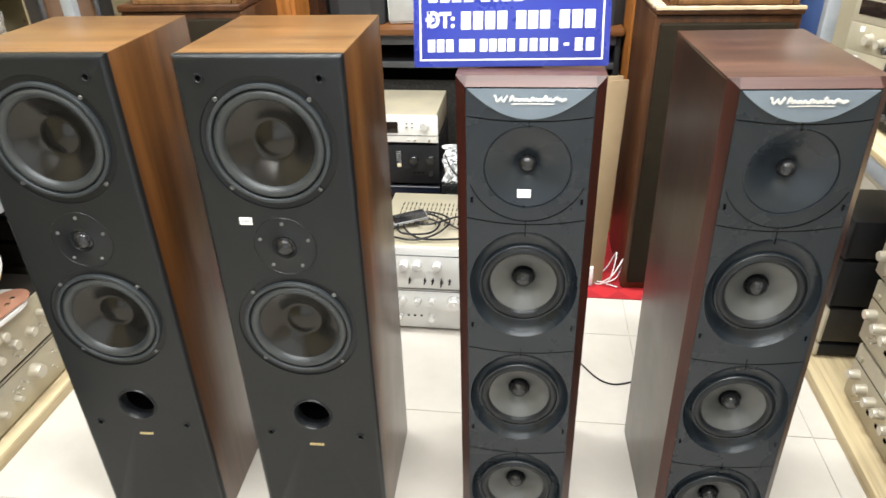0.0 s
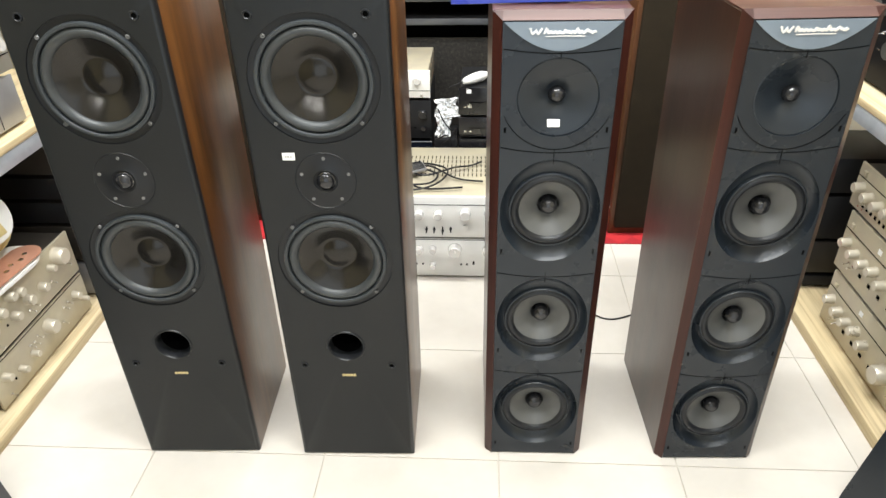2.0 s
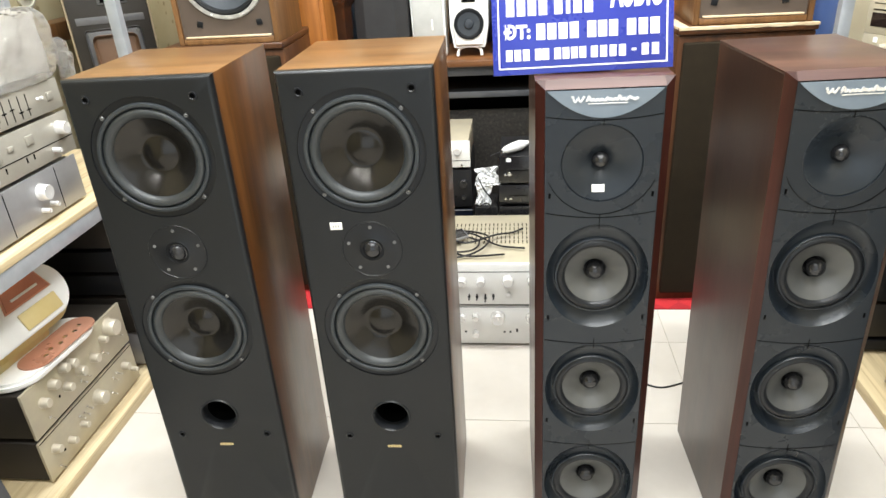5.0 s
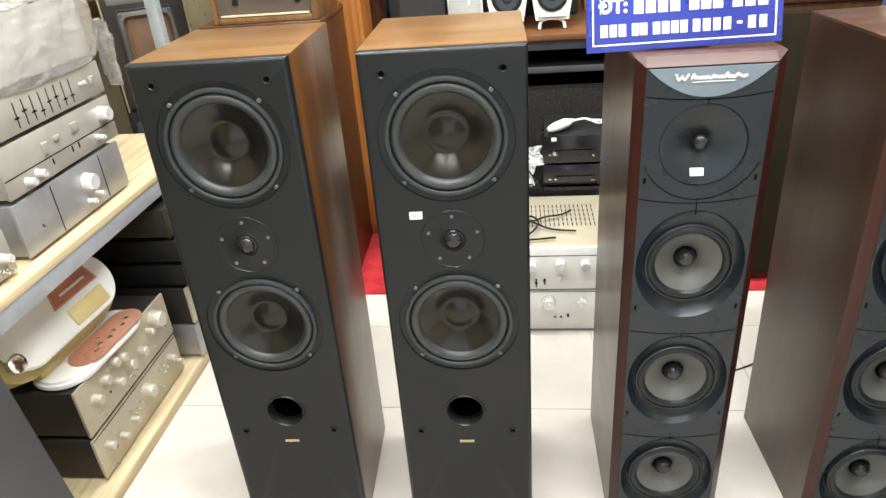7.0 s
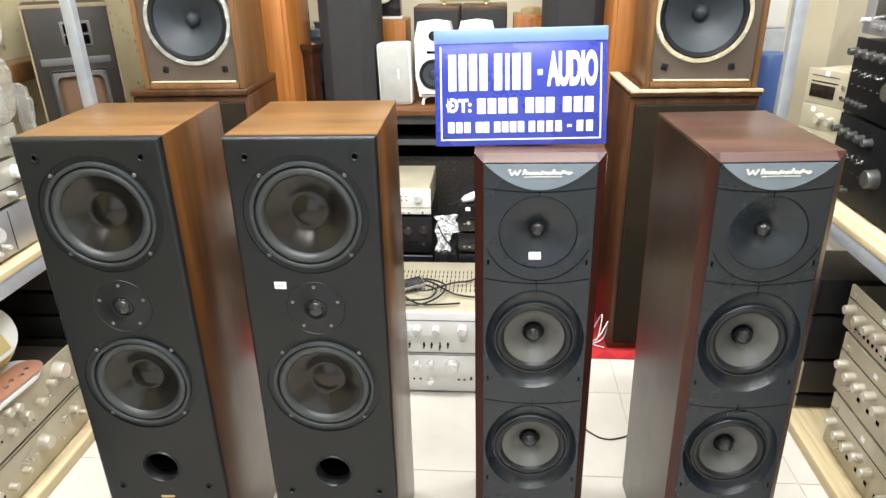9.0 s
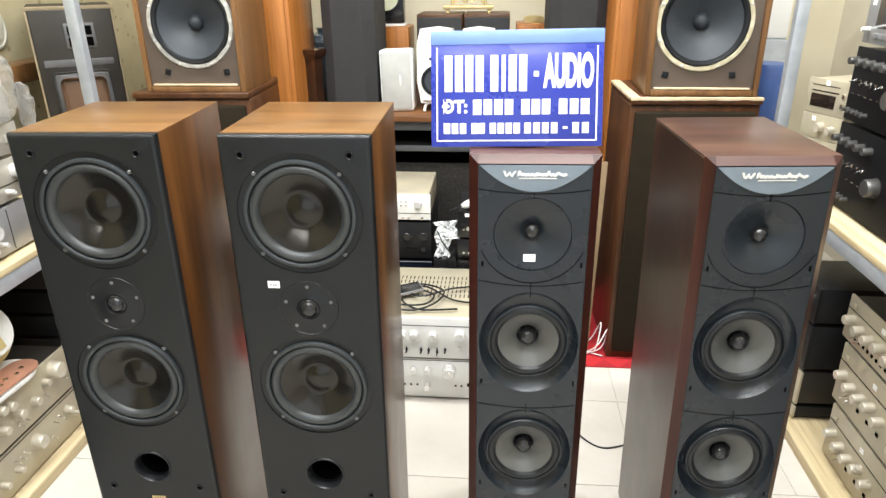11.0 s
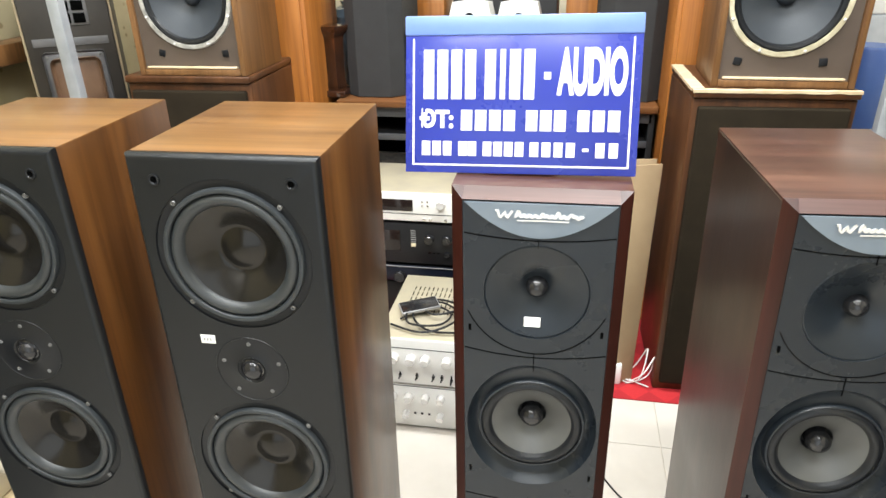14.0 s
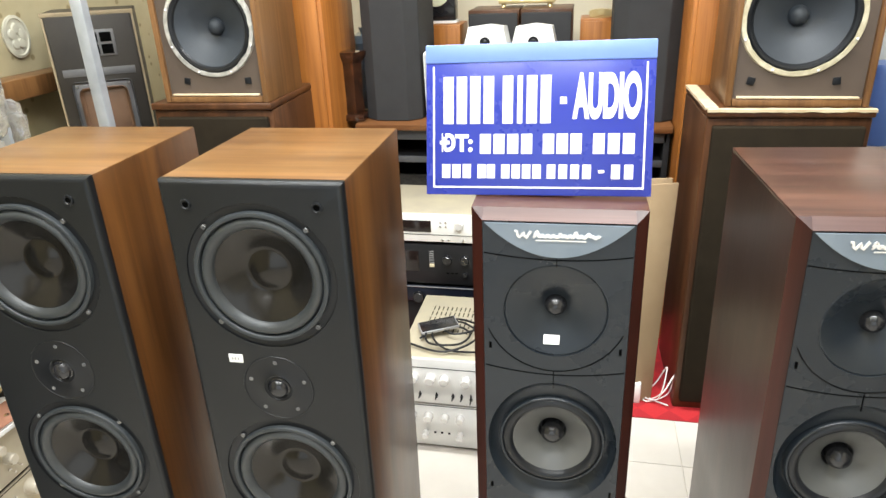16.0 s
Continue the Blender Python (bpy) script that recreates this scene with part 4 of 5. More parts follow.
for z, h, lab in ((0.645, 0.07, "small champagne tape deck at the bottom of a stack"), (0.716, 0.075, "small champagne amplifier with two knobs"), (0.792, 0.066, "small champagne tuner below a compact disc player")):
    unit("mini_component", micro @ pose(0, 0, z), 0.17, h, 0.15, lab, CHAMPAGNE, CHAMPAGNE, "hi-fi separate", knobs=((0.0, h * 0.5, 0.013), (0.045, h * 0.45, 0.011)), tag=(-0.035, h * 0.7), feet=False)
unit("mini_component", micro @ pose(0, 0, 0.859), 0.17, 0.092, 0.15, "small champagne compact disc player with black display", CHAMPAGNE, CHAMPAGNE, "hi-fi separate", window=(-0.015, 0.018, 0.10, 0.034), slots=((-0.01, 0.058, 0.11, 0.003), (-0.01, 0.074, 0.11, 0.002)), buttons=((0.066, 0.05, 0.011, 0.011), (0.066, 0.025, 0.011, 0.011)), tag=(-0.005, 0.076), feet=False)


# ---- the two teak speakers on their brown cabinets ----
GASKET = plain("peeling_gasket", (0.30, 0.29, 0.27), (0.66, 0.65, 0.61), 60, 0.35, 0.4, 0.8, 90)
GASKET_CREAM = plain("cream_gasket", (0.40, 0.35, 0.22), (0.66, 0.61, 0.46), 40, 0.5, 0.1, 0.5, 120)
BRONZE = plain("bronze_baffle", (0.082, 0.060, 0.046), (0.105, 0.079, 0.062), 6, 0.5, 0.1, 0.2)
WORN = plain("worn_edge", (0.55, 0.42, 0.26), (0.68, 0.55, 0.38), 30, 0.7)


def ragged_ring(r0, r1, y0, y1, seed, n=72):
    bm, rows = bmesh.new(), []
    for k in range(n):
        a = 2 * math.pi * k / n
        w = 0.0035 * noise.noise((math.cos(a) * 5 + seed, math.sin(a) * 5, seed))
        rows.append([bm.verts.new((r * math.cos(a), y, r * math.sin(a))) for r, y in ((r1, y1), (r1 - 0.003, y0), (r0 + w + 0.002, y0 - abs(w)), (r0 + w, y1))])
    for k in range(n):
        a, b = rows[k], rows[(k + 1) % n]
        for j in range(3):
            bm.faces.new((a[j], b[j], b[j + 1], a[j + 1]))
    bmesh.ops.recalc_face_normals(bm, faces=bm.faces[:])
    return bm


def teak_speaker(m, label, seed, ring, off):
    t = thing("bookshelf_speaker", m, label, "speaker", "teak speakers")
    W, H, D, zc = 0.318, 0.52, 0.26, 0.205
    shell = rbox(W, D, H, 0.003, (0, D / 2, 0))
    bmesh.ops.delete(shell, geom=[f for f in shell.faces if f.normal.y < -0.9], context="FACES")
    part("cabinet", shell, TEAK, t)
    for x in (-W / 2 + 0.008, W / 2 - 0.008):
        part("frame_edge", rbox(0.015, 0.012, H - 0.002, 0.002, (x, 0.006, 0.001)), TEAK, t)
    part("frame_edge", rbox(W - 0.033, 0.012, 0.018, 0.002, (0, 0.006, 0.001)), TEAK, t)
    part("sill_trim", rbox(W - 0.05, 0.010, 0.005, 0.001, (0, 0.004, 0.0205)), WORN, t, "pale worn trim")
    plate = open_plate((W - 0.032) / 2, [(0.018, H - 0.1, zc, 0.128, 0.128)])
    for q in plate.verts:
        if abs(q.co.x) < (W - 0.033) / 2:
            q.co.x += off
    part("baffle", plate, BRONZE, t, "bronze-brown baffle", (0, 0.010, 0))
    part("baffle_top", rbox(W - 0.033, 0.01, 0.098, 0, (0, 0.0155, H - 0.1)), BRONZE, t)
    part("gasket", ragged_ring(0.1195, 0.135, 0.004, 0.0105, seed), ring, t, "peeling silver gasket ring", (off, 0, zc))
    w = part("woofer", lathe([(0.129, 0.010), (0.122, 0.006), (0.116, 0.0035), (0.109, 0.006), (0.105, 0.012)], 56, 0, 0, False, False), FLANGE, t, "", (off, 0, zc))
    part("cone", lathe([(0.1055, 0.0115), (0.085, 0.022), (0.06, 0.036), (0.026, 0.055), (0.022, 0.057)], 56), CONE_PAPER, w, "dark blue-grey paper cone")
    part("dust_cap", lathe([(0.0235, 0.056)] + [(0.0225 * math.cos(a), 0.050 - 0.019 * math.sin(a)) for a in (math.pi / 2 * k / 6 for k in range(6))] + [(0.0006, 0.031)], 28), CONE_PAPER, w)
    for k in range(8):
        a = math.pi * (k + 0.5) / 4
        part("bolt", lathe([(0.0036, 0.0), (0.0034, -0.003), (0.002, -0.0042), (0.0004, -0.0044)], 10), BRIGHT, t, "", (off + 0.1285 * math.cos(a), 0.0045, zc + 0.1285 * math.sin(a)))
    for x in (-0.095, 0.095):
        part("grille_pad", rbox(0.018, 0.003, 0.018, 0.001), FLANGE, t, "", pose(x + off, 0.0085, 0.052, 0, 12 if x < 0 else -6))
    return t


def crumbled_edge(ex, ey):
    """A thin chipped strip along an edge."""
    bm = rbox(ex, ey, 0.007, 0)
    bmesh.ops.subdivide_edges(bm, edges=[e for e in bm.edges if e.calc_length() > 0.05], cuts=24)
    for q in bm.verts:
        q.co += Vector((0.0012, 0.0012, 0.0014)) * noise.noise(q.co * 70)
    return bm


def brown_cabinet(m, label, worn):
    t = thing("floor_speaker", m, label, "speaker", "brown floor speakers")
    W, H, D = 0.372, 0.876, 0.34
    part("cabinet", rbox(W, D - 0.012, H - 0.02, 0.006, (0, 0.012 + (D - 0.012) / 2, 0), 3), BROWN, t)
    part("top_panel", rbox(W + 0.002, D, 0.020, 0.005, (0, D / 2, H - 0.0195), 3), BROWN, t, "brown top with worn edges")
    if worn:
        for ex, ey, ew, ed in ((0, 0.005, W + 0.002, 0.014), (-W / 2 + 0.012, D / 2 + 0.008, 0.030, D - 0.022)):
            part("worn_edge", crumbled_edge(ew, ed), WORN, t, "pale chipped edge", (ex, ey, H - 0.0055))
    part("grille", rbox(W - 0.03, 0.02, H - 0.07, 0.006, (0, 0.006, 0.03), 3), CLOTH_BROWN, t, "dark brown grille cloth")
    return t


brown_cabinet(pose(-1.002, 1.955, 0.004, 0, 0, 2), "dark brown floor speaker under a teak speaker", False)
teak_speaker(pose(-0.982, 1.962, 0.8803, 0, 0, 1), "teak speaker with blue-grey cone and peeling gasket ring", 2.0, GASKET, 0.008)
brown_cabinet(pose(0.532, 1.905, 0.004, 0, 0, 1.5), "dark brown floor speaker with worn pale top edge", True)
teak_speaker(pose(0.546, 1.930, 0.8803, 0, 0, -1), "teak speaker with torn gasket, on a worn cabinet", 5.0, GASKET_CREAM, -0.012)


def tall_orange(m, label):
    t = thing("tower_speaker", m, label, "speaker", "orange tower speakers")
    part("cabinet", rbox(0.26, 0.30, 1.45, 0.004, (0, 0.16, 0)), TEAK_ORANGE, t)
    part("front_panel", rbox(0.235, 0.012, 1.38, 0.004, (0, 0.006, 0.035)), TEAK_ORANGE, t)
    return t


tall_orange(pose(-0.897, 2.29, 0.004), "tall orange-teak tower speaker behind the brown pair")
tall_orange(pose(0.47, 2.29, 0.004), "tall orange-teak tower speaker beside the back table")

# ---- rug ----
RUG, n, l, p = material("red_rug")
v = coords(n, l, (1, 1, 1), 0.0)
chk = n.new("ShaderNodeTexChecker")
chk.inputs["Scale"].default_value = 16
mp = n.new("ShaderNodeMapping")
mp.inputs["Rotation"].default_value = (0, 0, radians(45))
l.new(v, mp.inputs["Vector"])
l.new(mp.outputs[0], chk.inputs["Vector"])
chk.inputs["Color1"].default_value, chk.inputs["Color2"].default_value = (0.50, 0.02, 0.025, 1), (0.38, 0.014, 0.02, 1)
fuzz = noise_tex(n, l, v, 300, 3)
l.new(mix(n, l, 0.35, chk.outputs["Color"], ramp(n, l, fuzz, [(0.3, (0.5, 0.5, 0.5)), (0.7, (1, 1, 1))]), "MULTIPLY"), p.inputs["Base Color"])
p.inputs["Roughness"].default_value = 0.95
bump(n, l, p, fuzz, 0.6, 0.002)
tagged(part("rug", rbox(1.9, 0.882, 0.004, 0.001), RUG, None, "", (-0.15, 2.291, 0)), "red patterned rug under the back speakers", "rug")

# ---- the table at the back ----
GRANITE, n, l, p = material("mottled_black")
v = coords(n, l, (1, 1, 1))
l.new(ramp(n, l, noise_tex(n, l, v, 90, 5, 0.75), [(0.36, (0.008, 0.008, 0.007)), (0.56, (0.030, 0.027, 0.023)), (0.78, (0.085, 0.075, 0.062))]), p.inputs["Base Color"])
p.inputs["Roughness"].default_value = 0.5
DULL_APRON = plain("dull_apron", (0.055, 0.057, 0.062), (0.085, 0.088, 0.094), 12, 0.4, 0.2, 0.1)
SHELF_WOOD = wood("table_wood", (0.11, 0.045, 0.016), (0.18, 0.075, 0.026), (0.25, 0.11, 0.04), "x", 0.35)
table = thing("back_table", pose(-0.195, 2.40, 0.004), "long wooden table with black shelf, behind the hi-fi stacks", "table")
part("tabletop", rbox(1.06, 0.74, 0.022, 0.003, (0, 0.37, 0.694)), SHELF_WOOD, table, "orange-brown wooden top")
part("apron", rbox(1.03, 0.02, 0.036, 0.002, (0, 0.030, 0.658)), DULL_APRON, table, "dull grey apron")
part("shelf", rbox(1.02, 0.62, 0.018, 0.002, (0, 0.34, 0.578)), BLACK, table)
part("shelf_edge", rbox(1.02, 0.006, 0.022, 0.001, (0, 0.026, 0.576)), DULL_APRON, table)
part("front_panel", rbox(1.02, 0.014, 0.520, 0, (0, 0.060, 0)), GRANITE, table, "mottled grey-black front panel")
part("back_panel", rbox(1.02, 0.012, 0.690, 0, (0, 0.69, 0)), BLACK, table)
for x in (-0.515, 0.515):
    part("side_panel", rbox(0.018, 0.68, 0.692, 0.001, (x, 0.36, 0)), BLACK, table)

# silver receivers on the floor in front of the table
unit("receiver", pose(-0.19, 1.636, 0), 0.43, 0.142, 0.34, "silver amplifier on the tiled floor under another", SILVER, GREY_SILVER,
     knobs=((-0.175, 0.105, 0.012), (-0.130, 0.105, 0.012), (-0.085, 0.105, 0.0105), (-0.044, 0.106, 0.0105), (0.023, 0.105, 0.0195, 0.024), (0.120, 0.104, 0.013), (-0.045, 0.049, 0.009), (-0.140, 0.049, 0.009)),
     slots=[(x, 0.048, 0.006, 0.006) for x in (-0.115, -0.096, -0.076, 0.042, 0.060)] + [(0.080, 0.050, 0.006, 0.012)], line=0.138)
unit("receiver", pose(-0.19, 1.632, 0.142), 0.43, 0.145, 0.36, "silver receiver with vented beige top and tangled cables", SILVER, CHAMPAGNE,
     knobs=((-0.165, 0.088, 0.013), (-0.120, 0.087, 0.013), (-0.082, 0.087, 0.0125), (-0.025, 0.087, 0.0125), (0.054, 0.090, 0.0155), (0.125, 0.090, 0.014)),
     levers=[(x, z, 8) for x, z in ((-0.150, 0.036), (-0.105, 0.036), (-0.061, 0.036), (-0.038, 0.036), (-0.013, 0.030), (0.011, 0.038))], slots=[(x, 0.026, 0.004, 0.018) for x in (-0.150, -0.105, -0.061, -0.038, -0.013, 0.011)],
     buttons=((0.054, 0.036, 0.013, 0.015),), line=0.117, vents=True)
Z0 = 0.2885
for k, pts in enumerate((((-0.355, 1.72, 0.005), (-0.295, 1.79, 0.012), (-0.225, 1.76, 0.01), (-0.245, 1.70, 0.008), (-0.325, 1.69, 0.012), (-0.335, 1.76, 0.016), (-0.255, 1.80, 0.018), (-0.165, 1.74, 0.005), (-0.085, 1.72, 0.005)),
                         ((-0.375, 1.69, 0.005), (-0.285, 1.66, 0.006), (-0.215, 1.70, 0.012), (-0.195, 1.78, 0.016), (-0.275, 1.81, 0.02), (-0.325, 1.74, 0.012), (-0.265, 1.67, 0.006), (-0.145, 1.68, 0.005)),
                         ((-0.345, 1.82, 0.005), (-0.265, 1.74, 0.014), (-0.175, 1.80, 0.012), (-0.125, 1.83, 0.005), (-0.09, 1.86, 0.006)))):
    tagged(part("cable", tube([(x, y, Z0 + z) for x, y, z in pts], 0.003), BLACK), "tangled black cable lying on the silver receiver", "cable", "cables")
phone = thing("phone", pose(-0.315, 1.775, Z0 + 0.013, 3, 4, -64), "black and silver phone lying on the receiver", "phone")
part("body", rbox(0.054, 0.108, 0.009, 0.003), GREY_SILVER, phone)
part("screen", rbox(0.048, 0.101, 0.001, 0.0003, (0, 0, 0.0088)), GLOSS_BLACK, phone)

# black units and a silver player, set back under the table
unit("black_amplifier", pose(-0.465, 2.085, 0.004), 0.40, 0.204, 0.28, "black power amplifier below the hi-fi stack", BLACK, BLACK)
unit("equaliser", pose(-0.463, 2.074, 0.209), 0.402, 0.062, 0.30, "dark blue-black unit with round knobs", NAVY_PANEL, BLACK, "hi-fi separate", knobs=((0.018, 0.024, 0.0185, 0.014), (0.100, 0.024, 0.0105, 0.012), (0.165, 0.024, 0.0105, 0.012)), knob_mat=GLOSS_BLACK, bright_edge=True)
unit("cassette_deck", pose(-0.465, 2.080, 0.272), 0.405, 0.143, 0.30, "black receiver with round dials and a pale level scale", BLACK, BLACK, "cassette deck", window=(-0.075, 0.050, 0.20, 0.070),
     knobs=((0.118, 0.093, 0.0150, 0.014), (0.174, 0.095, 0.0150, 0.014), (0.174, 0.045, 0.009, 0.010)), slots=[(0.118 + 0.014 * k, 0.045, 0.008, 0.004) for k in range(3)], knob_mat=GLOSS_BLACK, scale_at=(0.067, 0.066))
unit("cd_player", pose(-0.465, 2.078, 0.418), 0.402, 0.100, 0.29, "silver compact disc player with one knob, on black units", SILVER, CHAMPAGNE, "disc player", knobs=((0.158, 0.066, 0.0135, 0.012),), window=(-0.005, 0.040, 0.150, 0.038), line=0.031,
     buttons=[(0.100 + 0.017 * (k % 2), 0.058 + 0.014 * (k // 2), 0.0062, 0.0052) for k in range(4)] + [(0.172, 0.010, 0.008, 0.010), (0.125, 0.014, 0.010, 0.004), (0.105, 0.014, 0.010, 0.004)])
for z, h, lab in ((0.234, 0.064, "slim black unit at the bottom of a stack"), (0.299, 0.076, "slim black disc deck in a stack"), (0.376, 0.100, "slim black unit with white sticker")):
    unit("mini_component", pose(-0.028, 2.030, z), 0.28, h, 0.24, lab, GLOSS_BLACK, BLACK, "hi-fi separate", slots=((-0.04, h * 0.5, 0.13, 0.003),), buttons=((-0.118, h * 0.35, 0.009, 0.006), (-0.10, h * 0.35, 0.009, 0.006), (0.02, h * 0.3, 0.009, 0.004)), tag=(-0.106, h * 0.82) if h > 0.09 else None, knobs=((-0.104, 0.040, 0.006, 0.006),) if h > 0.09 else ())
unit("black_amplifier", pose(-0.028, 2.040, 0.004), 0.28, 0.229, 0.24, "black case below the slim black units", BLACK, BLACK)
tool = thing("power_plug", pose(-0.115, 2.075, 0.4945, 0, 0, 18), "white mains plug with cable lying on black units", "plug")
part("grip", lathe([(0.006, -0.055), (0.012, -0.04), (0.016, -0.01), (0.017, 0.03), (0.011, 0.05), (0.006, 0.07)], 16, 0, 0, True, True), WHITE, tool, "", pose(0, 0, 0, 0, 0, -62))
part("cable", tube([(0.06, 0.03, 0), (0.10, 0.02, 0.004), (0.13, -0.01, -0.006), (0.16, 0.02, -0.01), (0.12, 0.05, -0.012)], 0.004), WHITE, tool)
part("pin", tube([(-0.05, -0.027, 0), (-0.075, -0.04, -0.002), (-0.10, -0.052, -0.004)], 0.0025), BLACK, tool)
spare = thing("transformer_box", pose(-0.212, 2.10, 0.004), "plain black transformer box behind the receiver", "box")
part("case", rbox(0.078, 0.13, 0.292, 0.004), BLACK, spare)
BAG = plain("white_film", (0.60, 0.61, 0.62), (0.78, 0.79, 0.80), 30, 0.6, 0, 0.2, 120)
for pts in (((-0.236, 2.03, 0.405), (-0.215, 2.015, 0.365), (-0.178, 2.015, 0.315), (-0.172, 2.012, 0.285)), ((-0.176, 2.012, 0.345), (-0.200, 2.01, 0.305), (-0.232, 2.02, 0.270), (-0.215, 2.01, 0.236)),
            ((-0.240, 2.02, 0.300), (-0.205, 2.005, 0.322), (-0.190, 2.01, 0.275), (-0.214, 2.005, 0.252), (-0.180, 2.01, 0.232)), ((-0.245, 2.03, 0.262), (-0.21, 2.00, 0.280), (-0.176, 2.01, 0.255))):
    tagged(part("cable", tube(pts, 0.0026), BLACK), "black cable hanging between the hi-fi units", "cable", "cables")


def crumpled_sheet(w, h, seed, n=16):
    """A thin sheet with sharp folds, standing in the x, z plane, thicker than paper."""
    bm, rows = bmesh.new(), []
    for side in (0, 1):
        rows.append([[bm.verts.new((w * (i / n - 0.5) * (0.75 + 0.4 * abs(math.sin(seed + 3.1 * k / n))), 0.0012 * side + 0.022 * abs(noise.noise((i * 0.33 + seed, k * 0.27, seed))) - 0.016 * abs(noise.noise((i * 0.7, k * 0.6, seed * 2))), h * k / n)) for i in range(n + 1)] for k in range(n + 1)])
    for side in (0, 1):
        g = rows[side]
        for k in range(n):
            for i in range(n):
                bm.faces.new((g[k][i], g[k][i + 1], g[k + 1][i + 1], g[k + 1][i]))
    rim = [(0, i) for i in range(n)] + [(k, n) for k in range(n)] + [(n, n - i) for i in range(n)] + [(n - k, 0) for k in range(n)]
    for a, b in zip(rim, rim[1:] + rim[:1]):
        bm.faces.new((rows[0][a[0]][a[1]], rows[0][b[0]][b[1]], rows[1][b[0]][b[1]], rows[1][a[0]][a[1]]))
    bmesh.ops.recalc_face_normals(bm, faces=bm.faces[:])
    return bm


bag = thing("plastic_bag", pose(-0.211, 2.045, 0.2965), "crumpled white plastic bag between the units", "bag")
part("lower_fold", crumpled_sheet(0.050, 0.078, 1.7), BAG, bag, "", pose(-0.012, 0.004, 0, -6, 6, 8))
part("upper_fold", crumpled_sheet(0.078, 0.062, 4.2), BAG, bag, "", pose(0.006, 0.010, 0.070, -14, -8, -6))

# ---- what stands on the table ----
TT = 0.8255
EYE_MEAN = Matrix.Translation((0.01, 0.10, 1.238))
ON_TABLE = EYE_MEAN @ Matrix.Scale(1.253, 4) @ EYE_MEAN.inverted()
w = thing("small_speaker", ON_TABLE @ pose(-0.338, 2.0, TT, -3, -1.5, 2), "small white speaker with grey mesh grille", "speaker")
part("case", rbox(0.101, 0.10, 0.184, 0.010, (0, 0.05, 0), 3), WHITE, w)
part("grille", rbox(0.089, 0.004, 0.168, 0.003, (0, -0.001, 0.008)), plain("pale_grille", (0.36, 0.36, 0.34), (0.44, 0.44, 0.42), 20, 0.6, 0, 0.5, 900), w, "pale grey mesh")
part("badge", rbox(0.005, 0.002, 0.030, 0.0006, (0.012, -0.0035, 0.08)), SILVER, w)
for x in (-0.220, -0.093):
    mt = thing("monitor_speaker", ON_TABLE @ pose(x, 1.985, TT, -4, 0, 0), "white monitor speaker with black woofer on a white stand", "speaker", "white monitors")
    bm = prism([(-0.046, 0.0), (0.046, 0.0), (0.056, 0.06), (0.057, 0.17), (0.046, 0.216), (0.0, 0.222), (-0.046, 0.216), (-0.057, 0.17), (-0.056, 0.06)], 0, 0.12)
    bmesh.ops.bevel(bm, geom=[e for e in bm.edges if e.verts[0].co.y < 0.001 and e.verts[1].co.y < 0.001], offset=0.010, segments=3, affect="EDGES")
    part("case", bm, WHITE, mt, "", (0, 0, 0.028))
    wf = part("woofer", lathe([(0.044, 0.0), (0.043, -0.003), (0.038, -0.004), (0.033, -0.002), (0.015, 0.0005)], 36), FLANGE, mt, "", (0, -0.001, 0.095))
    part("cone", lathe([(0.033, -0.0025), (0.014, -0.0012), (0.012, -0.006), (0.001, -0.008)], 30), CONE_PAPER, wf)
    part("tweeter", lathe([(0.014, 0.0), (0.013, -0.003), (0.008, -0.002), (0.007, -0.005), (0.001, -0.007)], 24), FLANGE, mt, "", (0, -0.001, 0.205))
    part("slot", rbox(0.04, 0.002, 0.007, 0.0008, (0, -0.001, 0.155)), DARK, mt)
    part("stand", tube([(-0.036, 0.01, 0.004), (-0.03, 0.02, 0.024), (0, 0.03, 0.031), (0.03, 0.02, 0.024), (0.036, 0.01, 0.004)], 0.0045), WHITE, mt)


def black_tower(m, label, w=0.20):
    t = thing("black_speaker", m, label, "speaker", "black tower speakers")
    pts = [(-w / 2, 0.03), (-w / 2 + 0.035, 0), (w / 2 - 0.035, 0), (w / 2, 0.03), (w / 2, 0.22), (-w / 2, 0.22)]
    bm = bmesh.new()
    a = [bm.verts.new((x, y, 0)) for x, y in pts]
    b = [bm.verts.new((x, y, 0.85)) for x, y in pts]
    bm.faces.new(a[::-1])
    bm.faces.new(b)
    for k in range(6):
        bm.faces.new((a[k], a[(k + 1) % 6], b[(k + 1) % 6], b[k]))
    bmesh.ops.recalc_face_normals(bm, faces=bm.faces[:])
    bmesh.ops.bevel(bm, geom=bm.edges[:], offset=0.002, segments=1, affect="EDGES")
    part("cabinet", bm, CLOTH, t, smooth=False)
    part("base", rbox(w - 0.03, 0.18, 0.012, 0.002, (0, 0.115, -0.0)), BLACK, t)
    return t


black_tower(ON_TABLE @ pose(-0.479, 1.975, TT), "black cloth-covered tower speaker standing on the table", 0.16)
black_tower(ON_TABLE @ pose(0.193, 1.985, TT), "black cloth-covered tower speaker at the table's end", 0.17)

